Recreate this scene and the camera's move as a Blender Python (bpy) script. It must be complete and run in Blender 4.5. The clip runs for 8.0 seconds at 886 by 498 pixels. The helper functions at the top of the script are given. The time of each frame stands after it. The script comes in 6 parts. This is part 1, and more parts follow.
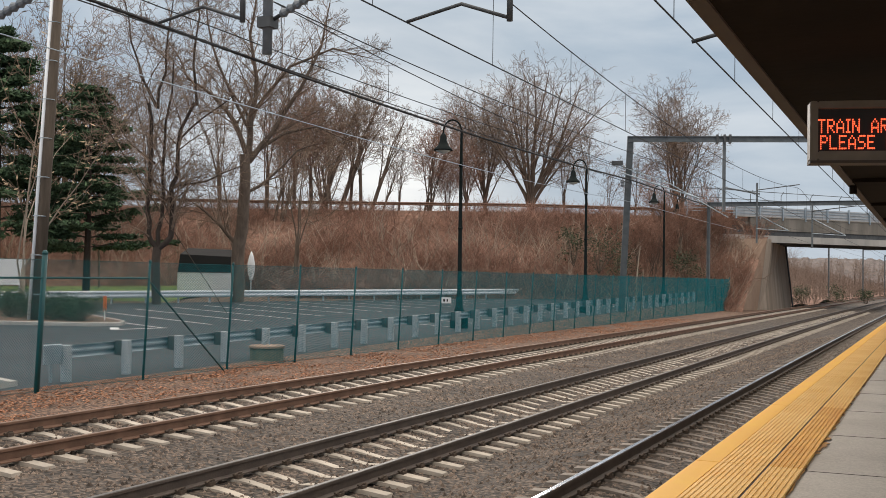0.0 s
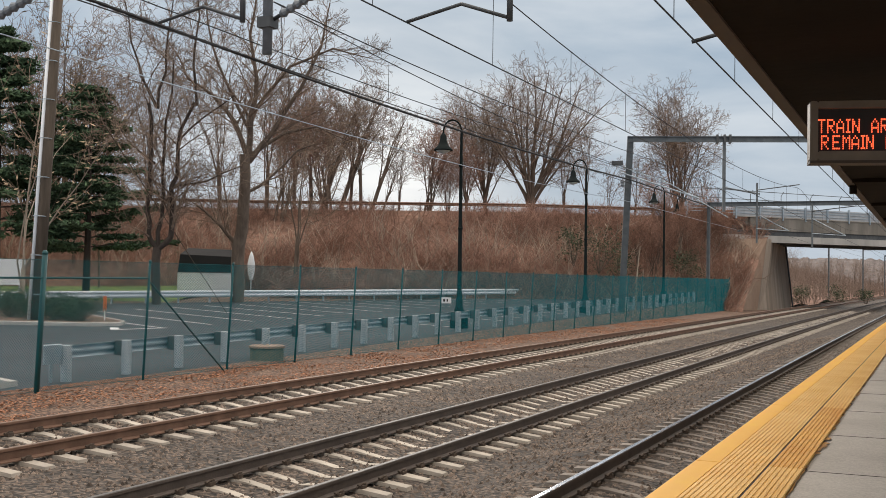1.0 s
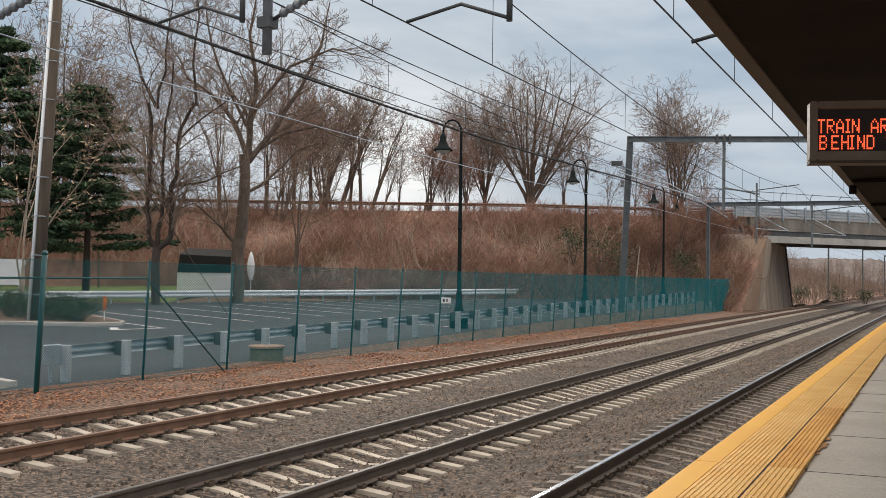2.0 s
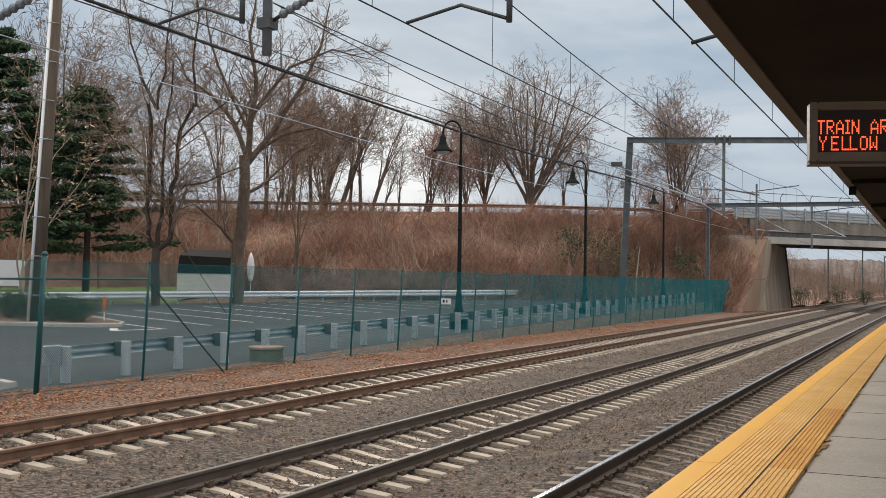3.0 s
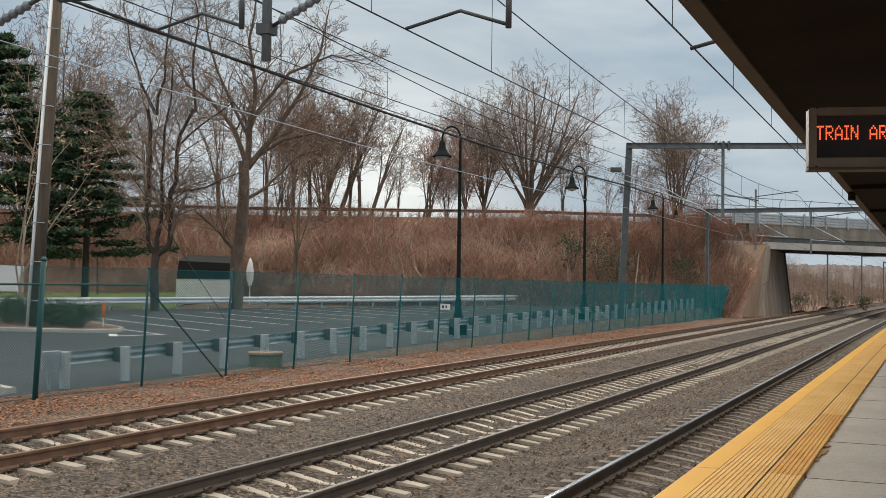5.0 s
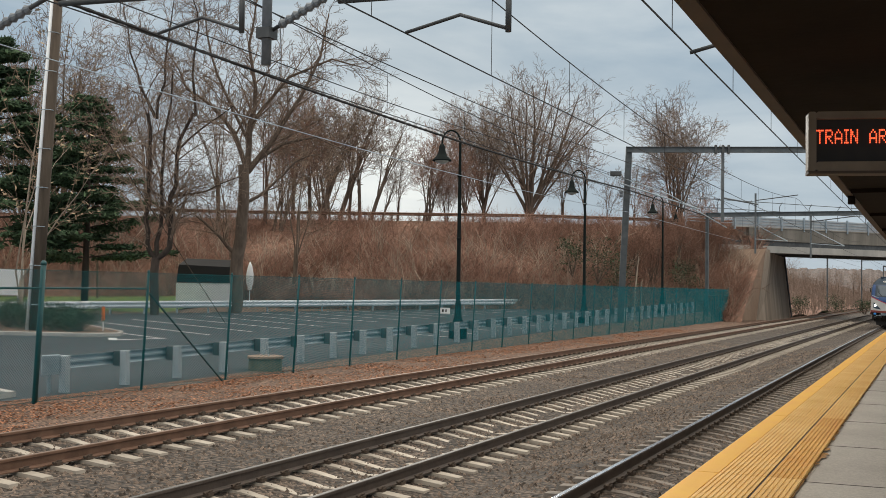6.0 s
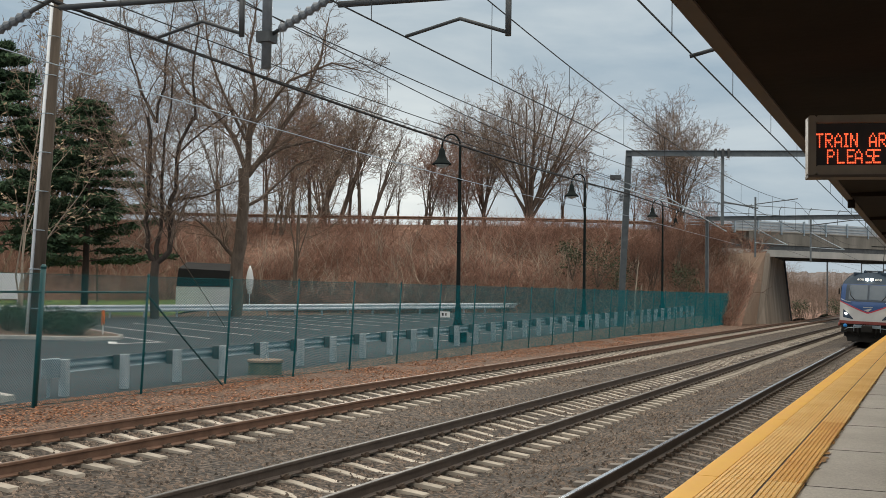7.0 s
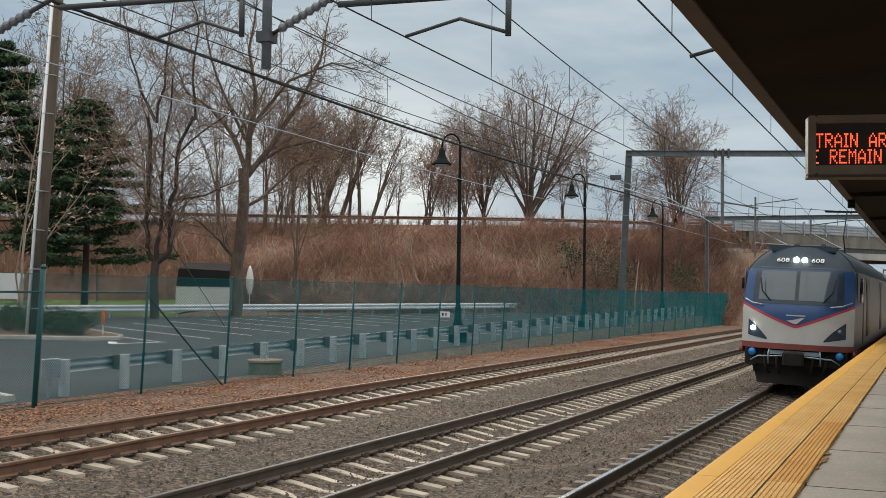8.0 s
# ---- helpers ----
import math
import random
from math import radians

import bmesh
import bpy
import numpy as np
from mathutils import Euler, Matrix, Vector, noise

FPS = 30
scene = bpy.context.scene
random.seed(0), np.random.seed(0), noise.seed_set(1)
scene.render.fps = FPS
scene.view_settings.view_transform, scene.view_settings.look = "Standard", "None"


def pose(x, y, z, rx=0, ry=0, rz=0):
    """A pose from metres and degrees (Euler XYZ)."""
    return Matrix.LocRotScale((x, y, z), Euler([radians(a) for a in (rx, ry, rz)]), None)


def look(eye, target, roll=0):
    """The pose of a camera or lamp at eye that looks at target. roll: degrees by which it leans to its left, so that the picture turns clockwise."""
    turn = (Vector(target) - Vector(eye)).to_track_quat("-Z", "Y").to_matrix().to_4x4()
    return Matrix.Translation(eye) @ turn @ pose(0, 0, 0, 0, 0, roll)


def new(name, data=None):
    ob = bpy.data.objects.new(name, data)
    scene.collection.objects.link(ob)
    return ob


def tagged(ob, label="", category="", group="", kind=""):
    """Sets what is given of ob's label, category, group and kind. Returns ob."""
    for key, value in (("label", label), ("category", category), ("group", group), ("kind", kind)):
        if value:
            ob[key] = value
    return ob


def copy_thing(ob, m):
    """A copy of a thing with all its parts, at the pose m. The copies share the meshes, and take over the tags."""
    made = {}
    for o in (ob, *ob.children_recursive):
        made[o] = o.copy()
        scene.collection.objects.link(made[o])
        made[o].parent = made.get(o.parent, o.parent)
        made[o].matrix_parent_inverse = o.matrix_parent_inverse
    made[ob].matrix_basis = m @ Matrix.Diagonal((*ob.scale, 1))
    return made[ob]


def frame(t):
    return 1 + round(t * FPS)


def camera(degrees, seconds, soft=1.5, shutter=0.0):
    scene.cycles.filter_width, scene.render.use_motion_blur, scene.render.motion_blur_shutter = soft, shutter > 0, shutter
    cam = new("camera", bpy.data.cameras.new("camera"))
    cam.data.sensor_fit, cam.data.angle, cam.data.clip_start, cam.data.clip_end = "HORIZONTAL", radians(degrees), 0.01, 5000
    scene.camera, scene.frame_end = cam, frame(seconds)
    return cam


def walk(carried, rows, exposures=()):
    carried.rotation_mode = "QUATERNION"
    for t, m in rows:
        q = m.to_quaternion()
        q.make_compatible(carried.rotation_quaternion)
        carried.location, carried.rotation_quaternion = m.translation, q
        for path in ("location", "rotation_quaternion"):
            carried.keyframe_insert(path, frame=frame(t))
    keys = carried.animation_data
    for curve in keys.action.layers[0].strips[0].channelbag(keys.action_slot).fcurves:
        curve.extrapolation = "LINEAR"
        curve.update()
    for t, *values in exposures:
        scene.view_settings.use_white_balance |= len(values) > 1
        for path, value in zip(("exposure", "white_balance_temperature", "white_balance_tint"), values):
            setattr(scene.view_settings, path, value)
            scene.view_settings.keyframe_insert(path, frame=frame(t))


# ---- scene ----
EYE = (0.0, 0.0, 2.315)


def aim(yaw, pitch, roll=0.83):
    """Camera pose: degrees to the left of +Y, up, and lean."""
    a, b = radians(yaw), radians(pitch)
    d = Vector((-math.sin(a) * math.cos(b), math.cos(a) * math.cos(b), math.sin(b)))
    return look(EYE, Vector(EYE) + d, roll)


cam = camera(42.63, 8.0, soft=0.85)
walk(cam, [
    (0.0, aim(23.33, 1.471)), (0.5, aim(23.33, 1.471)), (1.0, aim(23.33, 1.473)), (1.5, aim(23.32, 1.474)),
    (3.0, aim(23.31, 1.522)), (3.5, aim(23.29, 1.640)), (4.0, aim(23.29, 1.780)), (4.5, aim(23.28, 1.792)),
    (6.0, aim(23.274, 1.995)), (6.5, aim(23.272, 2.182)), (7.0, aim(23.272, 2.183)), (7.5, aim(23.272, 2.183)), (8.0, aim(23.272, 2.183))],
    exposures=((0.0, 0.26, 6500, 10.5), (3.5, 0.26, 6500, 10), (4.5, 0.22, 6500, 7.5), (6.0, 0.16, 6500, 6.5), (7.0, 0.13, 6450, 5.5), (8.0, 0.13, 6400, 5.5)))

# ---- sky and sun: a bright overcast afternoon, the sun low behind thin cloud ----
SUN_AZ, SUN_EL = radians(-26.0), radians(6.0)  # azimuth from +Y towards +X
world = bpy.data.worlds.new("overcast_sky")
scene.world = world
world.use_nodes = True
wn, wl = world.node_tree.nodes, world.node_tree.links
wn.clear()
w_out, w_bg = wn.new("ShaderNodeOutputWorld"), wn.new("ShaderNodeBackground")
w_sky = wn.new("ShaderNodeTexSky")
w_sky.sky_type, w_sky.sun_disc = "NISHITA", False
w_sky.sun_elevation, w_sky.sun_rotation = radians(14), SUN_AZ
w_sky.air_density, w_sky.dust_density, w_sky.ozone_density = 1.0, 1.5, 1.5
w_tc, w_map = wn.new("ShaderNodeTexCoord"), wn.new("ShaderNodeMapping")
w_map.inputs["Scale"].default_value = (1.5, 1.5, 6.0)
w_map.inputs["Rotation"].default_value = (0.0, 0.12, 0.3)
w_noise = wn.new("ShaderNodeTexNoise")
w_noise.inputs["Scale"].default_value, w_noise.inputs["Detail"].default_value = 3.0, 8.0
w_noise.inputs["Roughness"].default_value, w_noise.inputs["Distortion"].default_value = 0.52, 0.3
w_ramp = wn.new("ShaderNodeValToRGB")
w_ramp.color_ramp.elements[0].position, w_ramp.color_ramp.elements[1].position = 0.36, 0.66
w_ramp.color_ramp.elements[0].color = (4.4, 5.7, 7.1, 1)
w_ramp.color_ramp.elements[1].color = (7.2, 8.1, 9.0, 1)
w_mix = wn.new("ShaderNodeMixRGB")
w_mix.inputs["Fac"].default_value = 0.97
# the veiled sun: cloud brightens towards it
w_dot = wn.new("ShaderNodeVectorMath")
w_dot.operation = "DOT_PRODUCT"
w_dot.inputs[1].default_value = (math.sin(SUN_AZ) * math.cos(SUN_EL), math.cos(SUN_AZ) * math.cos(SUN_EL), math.sin(SUN_EL))
w_glow = wn.new("ShaderNodeValToRGB")
w_glow.color_ramp.elements[0].position, w_glow.color_ramp.elements[1].position = 0.972, 1.0
w_glow.color_ramp.elements[0].color, w_glow.color_ramp.elements[1].color = (0, 0, 0, 1), (3.4, 3.1, 2.6, 1)
w_core = w_glow.color_ramp.elements.new(0.9992)
w_core.color = (0.35, 0.33, 0.27, 1)
w_add = wn.new("ShaderNodeMixRGB")
w_add.blend_type, w_add.inputs["Fac"].default_value = "ADD", 1.0
wl.new(w_tc.outputs["Generated"], w_map.inputs["Vector"])
wl.new(w_map.outputs["Vector"], w_noise.inputs["Vector"])
wl.new(w_noise.outputs["Fac"], w_ramp.inputs["Fac"])
wl.new(w_sky.outputs["Color"], w_mix.inputs["Color1"])
wl.new(w_ramp.outputs["Color"], w_mix.inputs["Color2"])
wl.new(w_tc.outputs["Generated"], w_dot.inputs[0])
wl.new(w_dot.outputs["Value"], w_glow.inputs["Fac"])
wl.new(w_mix.outputs["Color"], w_add.inputs["Color1"])
wl.new(w_glow.outputs["Color"], w_add.inputs["Color2"])
# an overcast dome is brighter overhead than at the horizon
w_sep, w_dome, w_mul = wn.new("ShaderNodeSeparateXYZ"), wn.new("ShaderNodeMapRange"), wn.new("ShaderNodeMixRGB")
w_dome.inputs["From Min"].default_value, w_dome.inputs["From Max"].default_value = 0.28, 1.0
w_dome.inputs["To Min"].default_value, w_dome.inputs["To Max"].default_value = 0.0, 1.0
w_mul.inputs["Color2"].default_value = (32.0, 28.8, 25.0, 1)
wl.new(w_tc.outputs["Generated"], w_sep.inputs["Vector"])
wl.new(w_sep.outputs["Z"], w_dome.inputs["Value"])
wl.new(w_add.outputs["Color"], w_mul.inputs["Color1"])
wl.new(w_dome.outputs["Result"], w_mul.inputs["Fac"])
wl.new(w_mul.outputs["Color"], w_bg.inputs["Color"])
w_bg.inputs["Strength"].default_value = 0.068
wl.new(w_bg.outputs["Background"], w_out.inputs["Surface"])

sun = new("sun", bpy.data.lights.new("sun", "SUN"))
sun.data.energy, sun.data.angle, sun.data.color = 1.1, radians(14), (1.0, 0.93, 0.84)
sun.matrix_world = look((0, 0, 0), (-math.sin(SUN_AZ), -math.cos(SUN_AZ), -math.tan(radians(14))))


# ---- materials ----
def mat(name, c1, c2=None, scale=8.0, rough=0.8, metal=0.0, bump=0.0, bump_scale=None, fine=None, emit=None, per_object=0.0, per_island=0.0, kind="NOISE", stretch=(1, 1, 1), spec=None):
    """A surface: two tones mixed by coarse and fine noise, with relief, wear in the gloss and a tone per piece."""
    m = bpy.data.materials.new(name)
    m.use_nodes = True
    n, l = m.node_tree.nodes, m.node_tree.links
    b = n["Principled BSDF"]
    b.inputs["Roughness"].default_value, b.inputs["Metallic"].default_value = rough, metal
    if spec is not None:
        b.inputs["Specular IOR Level"].default_value = spec
    c2 = c2 or tuple(min(1, x * 1.25) for x in c1)
    tc, mp = n.new("ShaderNodeTexCoord"), n.new("ShaderNodeMapping")
    mp.inputs["Scale"].default_value = stretch
    l.new(tc.outputs["Object"], mp.inputs["Vector"])
    big = n.new("ShaderNodeTexNoise")
    big.inputs["Scale"].default_value, big.inputs["Detail"].default_value, big.inputs["Roughness"].default_value = scale, 6.0, 0.6
    l.new(mp.outputs["Vector"], big.inputs["Vector"])
    ramp = n.new("ShaderNodeValToRGB")
    ramp.color_ramp.elements[0].position, ramp.color_ramp.elements[1].position = 0.32, 0.68
    ramp.color_ramp.elements[0].color, ramp.color_ramp.elements[1].color = (*c1, 1), (*c2, 1)
    l.new(big.outputs["Fac"], ramp.inputs["Fac"])
    colour = ramp.outputs["Color"]
    if kind == "VORONOI" or fine:
        cells = n.new("ShaderNodeTexVoronoi")
        cells.inputs["Scale"].default_value = (fine or (20, 0.5))[0]
        l.new(mp.outputs["Vector"], cells.inputs["Vector"])
        sep = n.new("ShaderNodeSeparateColor")
        l.new(cells.outputs["Color"], sep.inputs["Color"])
        k = n.new("ShaderNodeMapRange")
        amount = (fine or (20, 0.5))[1]
        k.inputs["To Min"].default_value, k.inputs["To Max"].default_value = 1 - amount, 1 + amount
        l.new(sep.outputs["Red"], k.inputs["Value"])
        mul = n.new("ShaderNodeVectorMath")
        mul.operation = "SCALE"
        l.new(colour, mul.inputs[0])
        l.new(k.outputs["Result"], mul.inputs["Scale"])
        colour = mul.outputs["Vector"]
        if kind == "VORONOI":  # shade in the gaps between the pieces, put into the colour
            gap, dim = n.new("ShaderNodeMapRange"), n.new("ShaderNodeVectorMath")
            gap.inputs["From Min"].default_value, gap.inputs["From Max"].default_value = 0.30, 0.75
            gap.inputs["To Min"].default_value, gap.inputs["To Max"].default_value = 1.12, 0.25
            dim.operation = "SCALE"
            l.new(cells.outputs["Distance"], gap.inputs["Value"])
            l.new(colour, dim.inputs[0])
            l.new(gap.outputs["Result"], dim.inputs["Scale"])
            colour = dim.outputs["Vector"]
    for amount, node, socket in ((per_object, "ShaderNodeObjectInfo", "Random"), (per_island, "ShaderNodeNewGeometry", "Random Per Island")):
        if amount:
            src, k, mul = n.new(node), n.new("ShaderNodeMapRange"), n.new("ShaderNodeVectorMath")
            k.inputs["To Min"].default_value, k.inputs["To Max"].default_value = 1 - amount, 1 + amount
            mul.operation = "SCALE"
            l.new(src.outputs[socket], k.inputs["Value"])
            l.new(colour, mul.inputs[0])
            l.new(k.outputs["Result"], mul.inputs["Scale"])
            colour = mul.outputs["Vector"]
    l.new(colour, b.inputs["Base Color"])
    if bump:
        bn = n.new("ShaderNodeBump")
        bn.inputs["Strength"].default_value, bn.inputs["Distance"].default_value = min(1.0, bump), 0.02 * max(1.0, bump)
        if kind == "VORONOI":
            l.new(cells.outputs["Distance"], bn.inputs["Height"])
            bn.invert = True
        else:
            sm = n.new("ShaderNodeTexNoise")
            sm.inputs["Scale"].default_value, sm.inputs["Detail"].default_value = bump_scale or scale * 6, 4.0
            l.new(mp.outputs["Vector"], sm.inputs["Vector"])
            l.new(sm.outputs["Fac"], bn.inputs["Height"])
        l.new(bn.outputs["Normal"], b.inputs["Normal"])
    rr = n.new("ShaderNodeMapRange")
    rr.inputs["To Min"].default_value, rr.inputs["To Max"].default_value = max(0.03, rough - 0.08), min(1, rough + 0.08)
    l.new(big.outputs["Fac"], rr.inputs["Value"])
    l.new(rr.outputs["Result"], b.inputs["Roughness"])
    if emit:
        b.inputs["Emission Color"].default_value, b.inputs["Emission Strength"].default_value = (*emit[0], 1), emit[1]
    return m


M_BALLAST = mat("ballast", (0.066, 0.049, 0.038), (0.125, 0.096, 0.076), 0.5, 0.95, bump=1.0, fine=(15, 0.7), kind="VORONOI")
M_STONE = mat("ballast_stone", (0.125, 0.093, 0.073), (0.215, 0.166, 0.133), 0.5, 0.93, per_island=0.75)
M_LITTER = mat("leaf_litter_soil", (0.15, 0.088, 0.06), (0.26, 0.165, 0.115), 1.0, 0.95, bump=1.0, fine=(16, 0.5), kind="VORONOI")
M_LEAF = mat("dry_leaf", (0.29, 0.125, 0.065), (0.44, 0.22, 0.125), 3.0, 0.85, per_island=0.4)
M_ASPHALT = mat("asphalt", (0.034, 0.038, 0.046), (0.058, 0.064, 0.075), 0.25, 0.9, bump=0.4, bump_scale=60, fine=(45, 0.25), spec=0.3)
M_GROUND = mat("dry_grass", (0.12, 0.085, 0.055), (0.20, 0.145, 0.10), 0.15, 0.95, bump=0.6, bump_scale=8)
M_LAWN = mat("lawn", (0.10, 0.16, 0.035), (0.17, 0.22, 0.06), 0.3, 0.95, bump=0.6, bump_scale=20)
M_HILL = mat("brushy_slope", (0.14, 0.075, 0.053), (0.28, 0.165, 0.12), 0.22, 0.95, bump=1.0, bump_scale=4, fine=(3.5, 0.35))
M_RAIL_SIDE = mat("rusty_rail", (0.125, 0.068, 0.043), (0.21, 0.12, 0.08), 3.0, 0.75, bump=0.2, bump_scale=40)
M_RAIL_DARK = mat("grimy_rail", (0.068, 0.052, 0.044), (0.115, 0.09, 0.075), 3.0, 0.7, bump=0.2, bump_scale=40)
M_RAIL_TOP = mat("worn_rail_top", (0.80, 0.82, 0.85), (0.92, 0.93, 0.95), 4.0, 0.2, 1.0, stretch=(1, 0.1, 1))
M_RAIL_TOP_GREY = mat("grey_rail_top", (0.085, 0.078, 0.074), (0.14, 0.13, 0.125), 4.0, 0.65, 0.4, stretch=(1, 0.1, 1))
M_RAIL_TOP_DULL = mat("dull_rail_top", (0.15, 0.095, 0.065), (0.22, 0.14, 0.10), 4.0, 0.6, 0.2)
M_TIE = mat("concrete_tie", (0.33, 0.29, 0.245), (0.50, 0.445, 0.38), 3.0, 0.9, bump=0.3, bump_scale=40, per_object=0.16)
M_TIE_DIRTY = mat("grimy_tie", (0.15, 0.125, 0.105), (0.25, 0.215, 0.185), 3.0, 0.9, bump=0.3, bump_scale=40, per_object=0.2)
M_CLIP = mat("rail_clip", (0.06, 0.045, 0.035), (0.10, 0.07, 0.05), 12.0, 0.8)
M_CONCRETE = mat("platform_concrete", (0.44, 0.39, 0.335), (0.56, 0.505, 0.44), 0.9, 0.85, bump=0.25, bump_scale=80, fine=(90, 0.12))
M_KERB = mat("kerb_concrete", (0.36, 0.34, 0.32), (0.52, 0.50, 0.47), 1.2, 0.9, bump=0.3, bump_scale=20)
M_FAR_BRUSH = mat("far_brush_stems", (0.16, 0.112, 0.086), (0.26, 0.195, 0.158), 0.1, 0.95, per_island=0.3)
M_OLD_CONCRETE = mat("weathered_concrete", (0.21, 0.14, 0.10), (0.42, 0.31, 0.235), 0.35, 0.9, bump=0.3, bump_scale=12, stretch=(1, 1, 0.25))
M_YELLOW = mat("yellow_edge_paint", (0.86, 0.41, 0.012), (0.90, 0.48, 0.02), 2.0, 0.6, bump=0.1, bump_scale=60)
M_TACTILE = mat("yellow_tactile", (0.82, 0.44, 0.085), (0.92, 0.57, 0.18), 1.6, 0.65, bump=0.2, bump_scale=60)
M_TACTILE_RUSTY = mat("rust_stained_tactile", (0.70, 0.32, 0.045), (0.88, 0.51, 0.12), 1.2, 0.75, bump=0.2, bump_scale=60, stretch=(2.5, 1, 1))
M_WALL = mat("bridge_concrete", (0.26, 0.24, 0.21), (0.40, 0.375, 0.34), 0.3, 0.9, bump=0.3, bump_scale=12, stretch=(1, 1, 0.25))
M_STAINED = mat("streaked_concrete", (0.20, 0.155, 0.118), (0.44, 0.36, 0.29), 0.5, 0.9, bump=0.3, bump_scale=12, stretch=(1, 1, 0.12))
M_PALE_STEEL = mat("pale_girder_paint", (0.34, 0.33, 0.31), (0.50, 0.48, 0.45), 0.6, 0.7, stretch=(1, 1, 0.4))
M_MOSSY = mat("mossy_concrete", (0.12, 0.13, 0.09), (0.22, 0.22, 0.17), 2.0, 0.95, bump=0.3)
M_SEAM = mat("dark_seam", (0.03, 0.02, 0.015), (0.07, 0.04, 0.025), 6.0, 0.9)
M_RUST = mat("rust_stain", (0.34, 0.16, 0.04), (0.55, 0.28, 0.07), 5.0, 0.85)
# brown-black boards; the darkness under the roof is put into this colour
M_SOFFIT = mat("shade_darkened_soffit", (0.011, 0.0075, 0.005), (0.019, 0.013, 0.009), 1.2, 0.95, bump=0.2, spec=0.1)
M_FASCIA = mat("brown_fascia", (0.05, 0.034, 0.025), (0.085, 0.06, 0.046), 1.5, 0.7)
M_SIGNBOX = mat("sign_housing", (0.145, 0.115, 0.085), (0.20, 0.16, 0.12), 4.0, 0.55)
M_SIGNFACE = mat("sign_face", (0.012, 0.010, 0.009), (0.02, 0.016, 0.014), 8.0, 0.4)
M_LED = mat("red_led", (0.5, 0.06, 0.02), (0.6, 0.08, 0.03), 30.0, 0.5, emit=((1.0, 0.11, 0.04), 1.7))
M_FENCE = mat("green_fence", (0.009, 0.06, 0.066), (0.015, 0.09, 0.096), 4.0, 0.55)
M_WIRE_GREEN = mat("green_chain_link", (0.001, 0.105, 0.130), (0.002, 0.145, 0.175), 4.0, 0.75, spec=0.06)
M_GALV = mat("galvanised_steel", (0.33, 0.40, 0.46), (0.50, 0.57, 0.62), 2.5, 0.45, 0.6, bump=0.1, bump_scale=40)
M_PARAPET = mat("pale_parapet_panel", (0.40, 0.42, 0.44), (0.52, 0.54, 0.56), 1.0, 0.6, 0.1)
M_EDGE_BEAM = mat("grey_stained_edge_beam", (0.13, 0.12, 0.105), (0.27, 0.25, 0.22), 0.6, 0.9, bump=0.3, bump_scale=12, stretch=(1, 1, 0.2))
M_GALV_WHITE = mat("pale_guard_rail", (0.66, 0.71, 0.76), (0.80, 0.84, 0.88), 1.0, 0.5, 0.25)
M_POSTWOOD = mat("grey_timber_post", (0.35, 0.39, 0.42), (0.52, 0.56, 0.60), 4.0, 0.85, bump=0.3, stretch=(1, 1, 0.15))
M_POLE = mat("utility_pole_wood", (0.058, 0.043, 0.031), (0.115, 0.088, 0.066), 5.0, 0.9, bump=0.5, stretch=(1, 1, 0.08))
M_CONDUIT = mat("white_conduit", (0.80, 0.84, 0.88), (0.88, 0.90, 0.92), 2.0, 0.5)
M_LAMP = mat("black_green_lamp_post", (0.005, 0.009, 0.009), (0.011, 0.017, 0.017), 5.0, 0.8, spec=0.2)
M_LENS = mat("lamp_lens", (0.5, 0.52, 0.5), (0.6, 0.62, 0.6), 5.0, 0.3)
M_STEEL = mat("weathered_catenary_steel", (0.10, 0.115, 0.125), (0.175, 0.19, 0.20), 2.0, 0.65, 0.2, bump=0.15)
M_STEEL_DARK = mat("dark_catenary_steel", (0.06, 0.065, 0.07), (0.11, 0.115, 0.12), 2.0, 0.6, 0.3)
M_CABLE = mat("cable", (0.016, 0.016, 0.017), (0.03, 0.03, 0.031), 6.0, 0.8)
M_INSUL = mat("grey_insulator", (0.14, 0.16, 0.18), (0.20, 0.22, 0.25), 8.0, 0.4)
M_BARK = mat("bark", (0.10, 0.073, 0.055), (0.19, 0.143, 0.112), 3.0, 0.95, bump=0.8, stretch=(1, 1, 0.3))
M_BARK_DARK = mat("dark_bark", (0.045, 0.034, 0.028), (0.09, 0.068, 0.056), 3.0, 0.95, bump=0.8, stretch=(1, 1, 0.3))
M_TWIG = mat("twigs", (0.165, 0.115, 0.085), (0.275, 0.20, 0.152), 2.0, 0.95, per_island=0.35)
M_TWIG_RED = mat("reddish_twigs", (0.20, 0.108, 0.075), (0.335, 0.195, 0.142), 2.0, 0.95, per_island=0.35)
M_BRUSH = mat("brush_stems", (0.25, 0.137, 0.10), (0.44, 0.275, 0.21), 0.25, 0.95, per_island=0.5)
M_BRUSH_PALE = mat("pale_brush_stems", (0.34, 0.27, 0.21), (0.46, 0.38, 0.30), 0.5, 0.95, per_island=0.35)
M_PINE = mat("evergreen_needles", (0.045, 0.085, 0.042), (0.085, 0.135, 0.068), 1.2, 0.9, per_island=0.5)
M_SHRUB = mat("shrub_leaves", (0.03, 0.05, 0.025), (0.065, 0.09, 0.045), 2.0, 0.9, per_island=0.5)
M_DEADLEAF = mat("hanging_dead_leaves", (0.26, 0.19, 0.12), (0.38, 0.29, 0.19), 3.0, 0.9, per_island=0.4)
M_WHITE = mat("white_paint", (0.70, 0.72, 0.74), (0.80, 0.82, 0.83), 1.0, 0.6)
M_BLACK = mat("black_sheet", (0.008, 0.008, 0.009), (0.014, 0.014, 0.016), 1.5, 0.85)
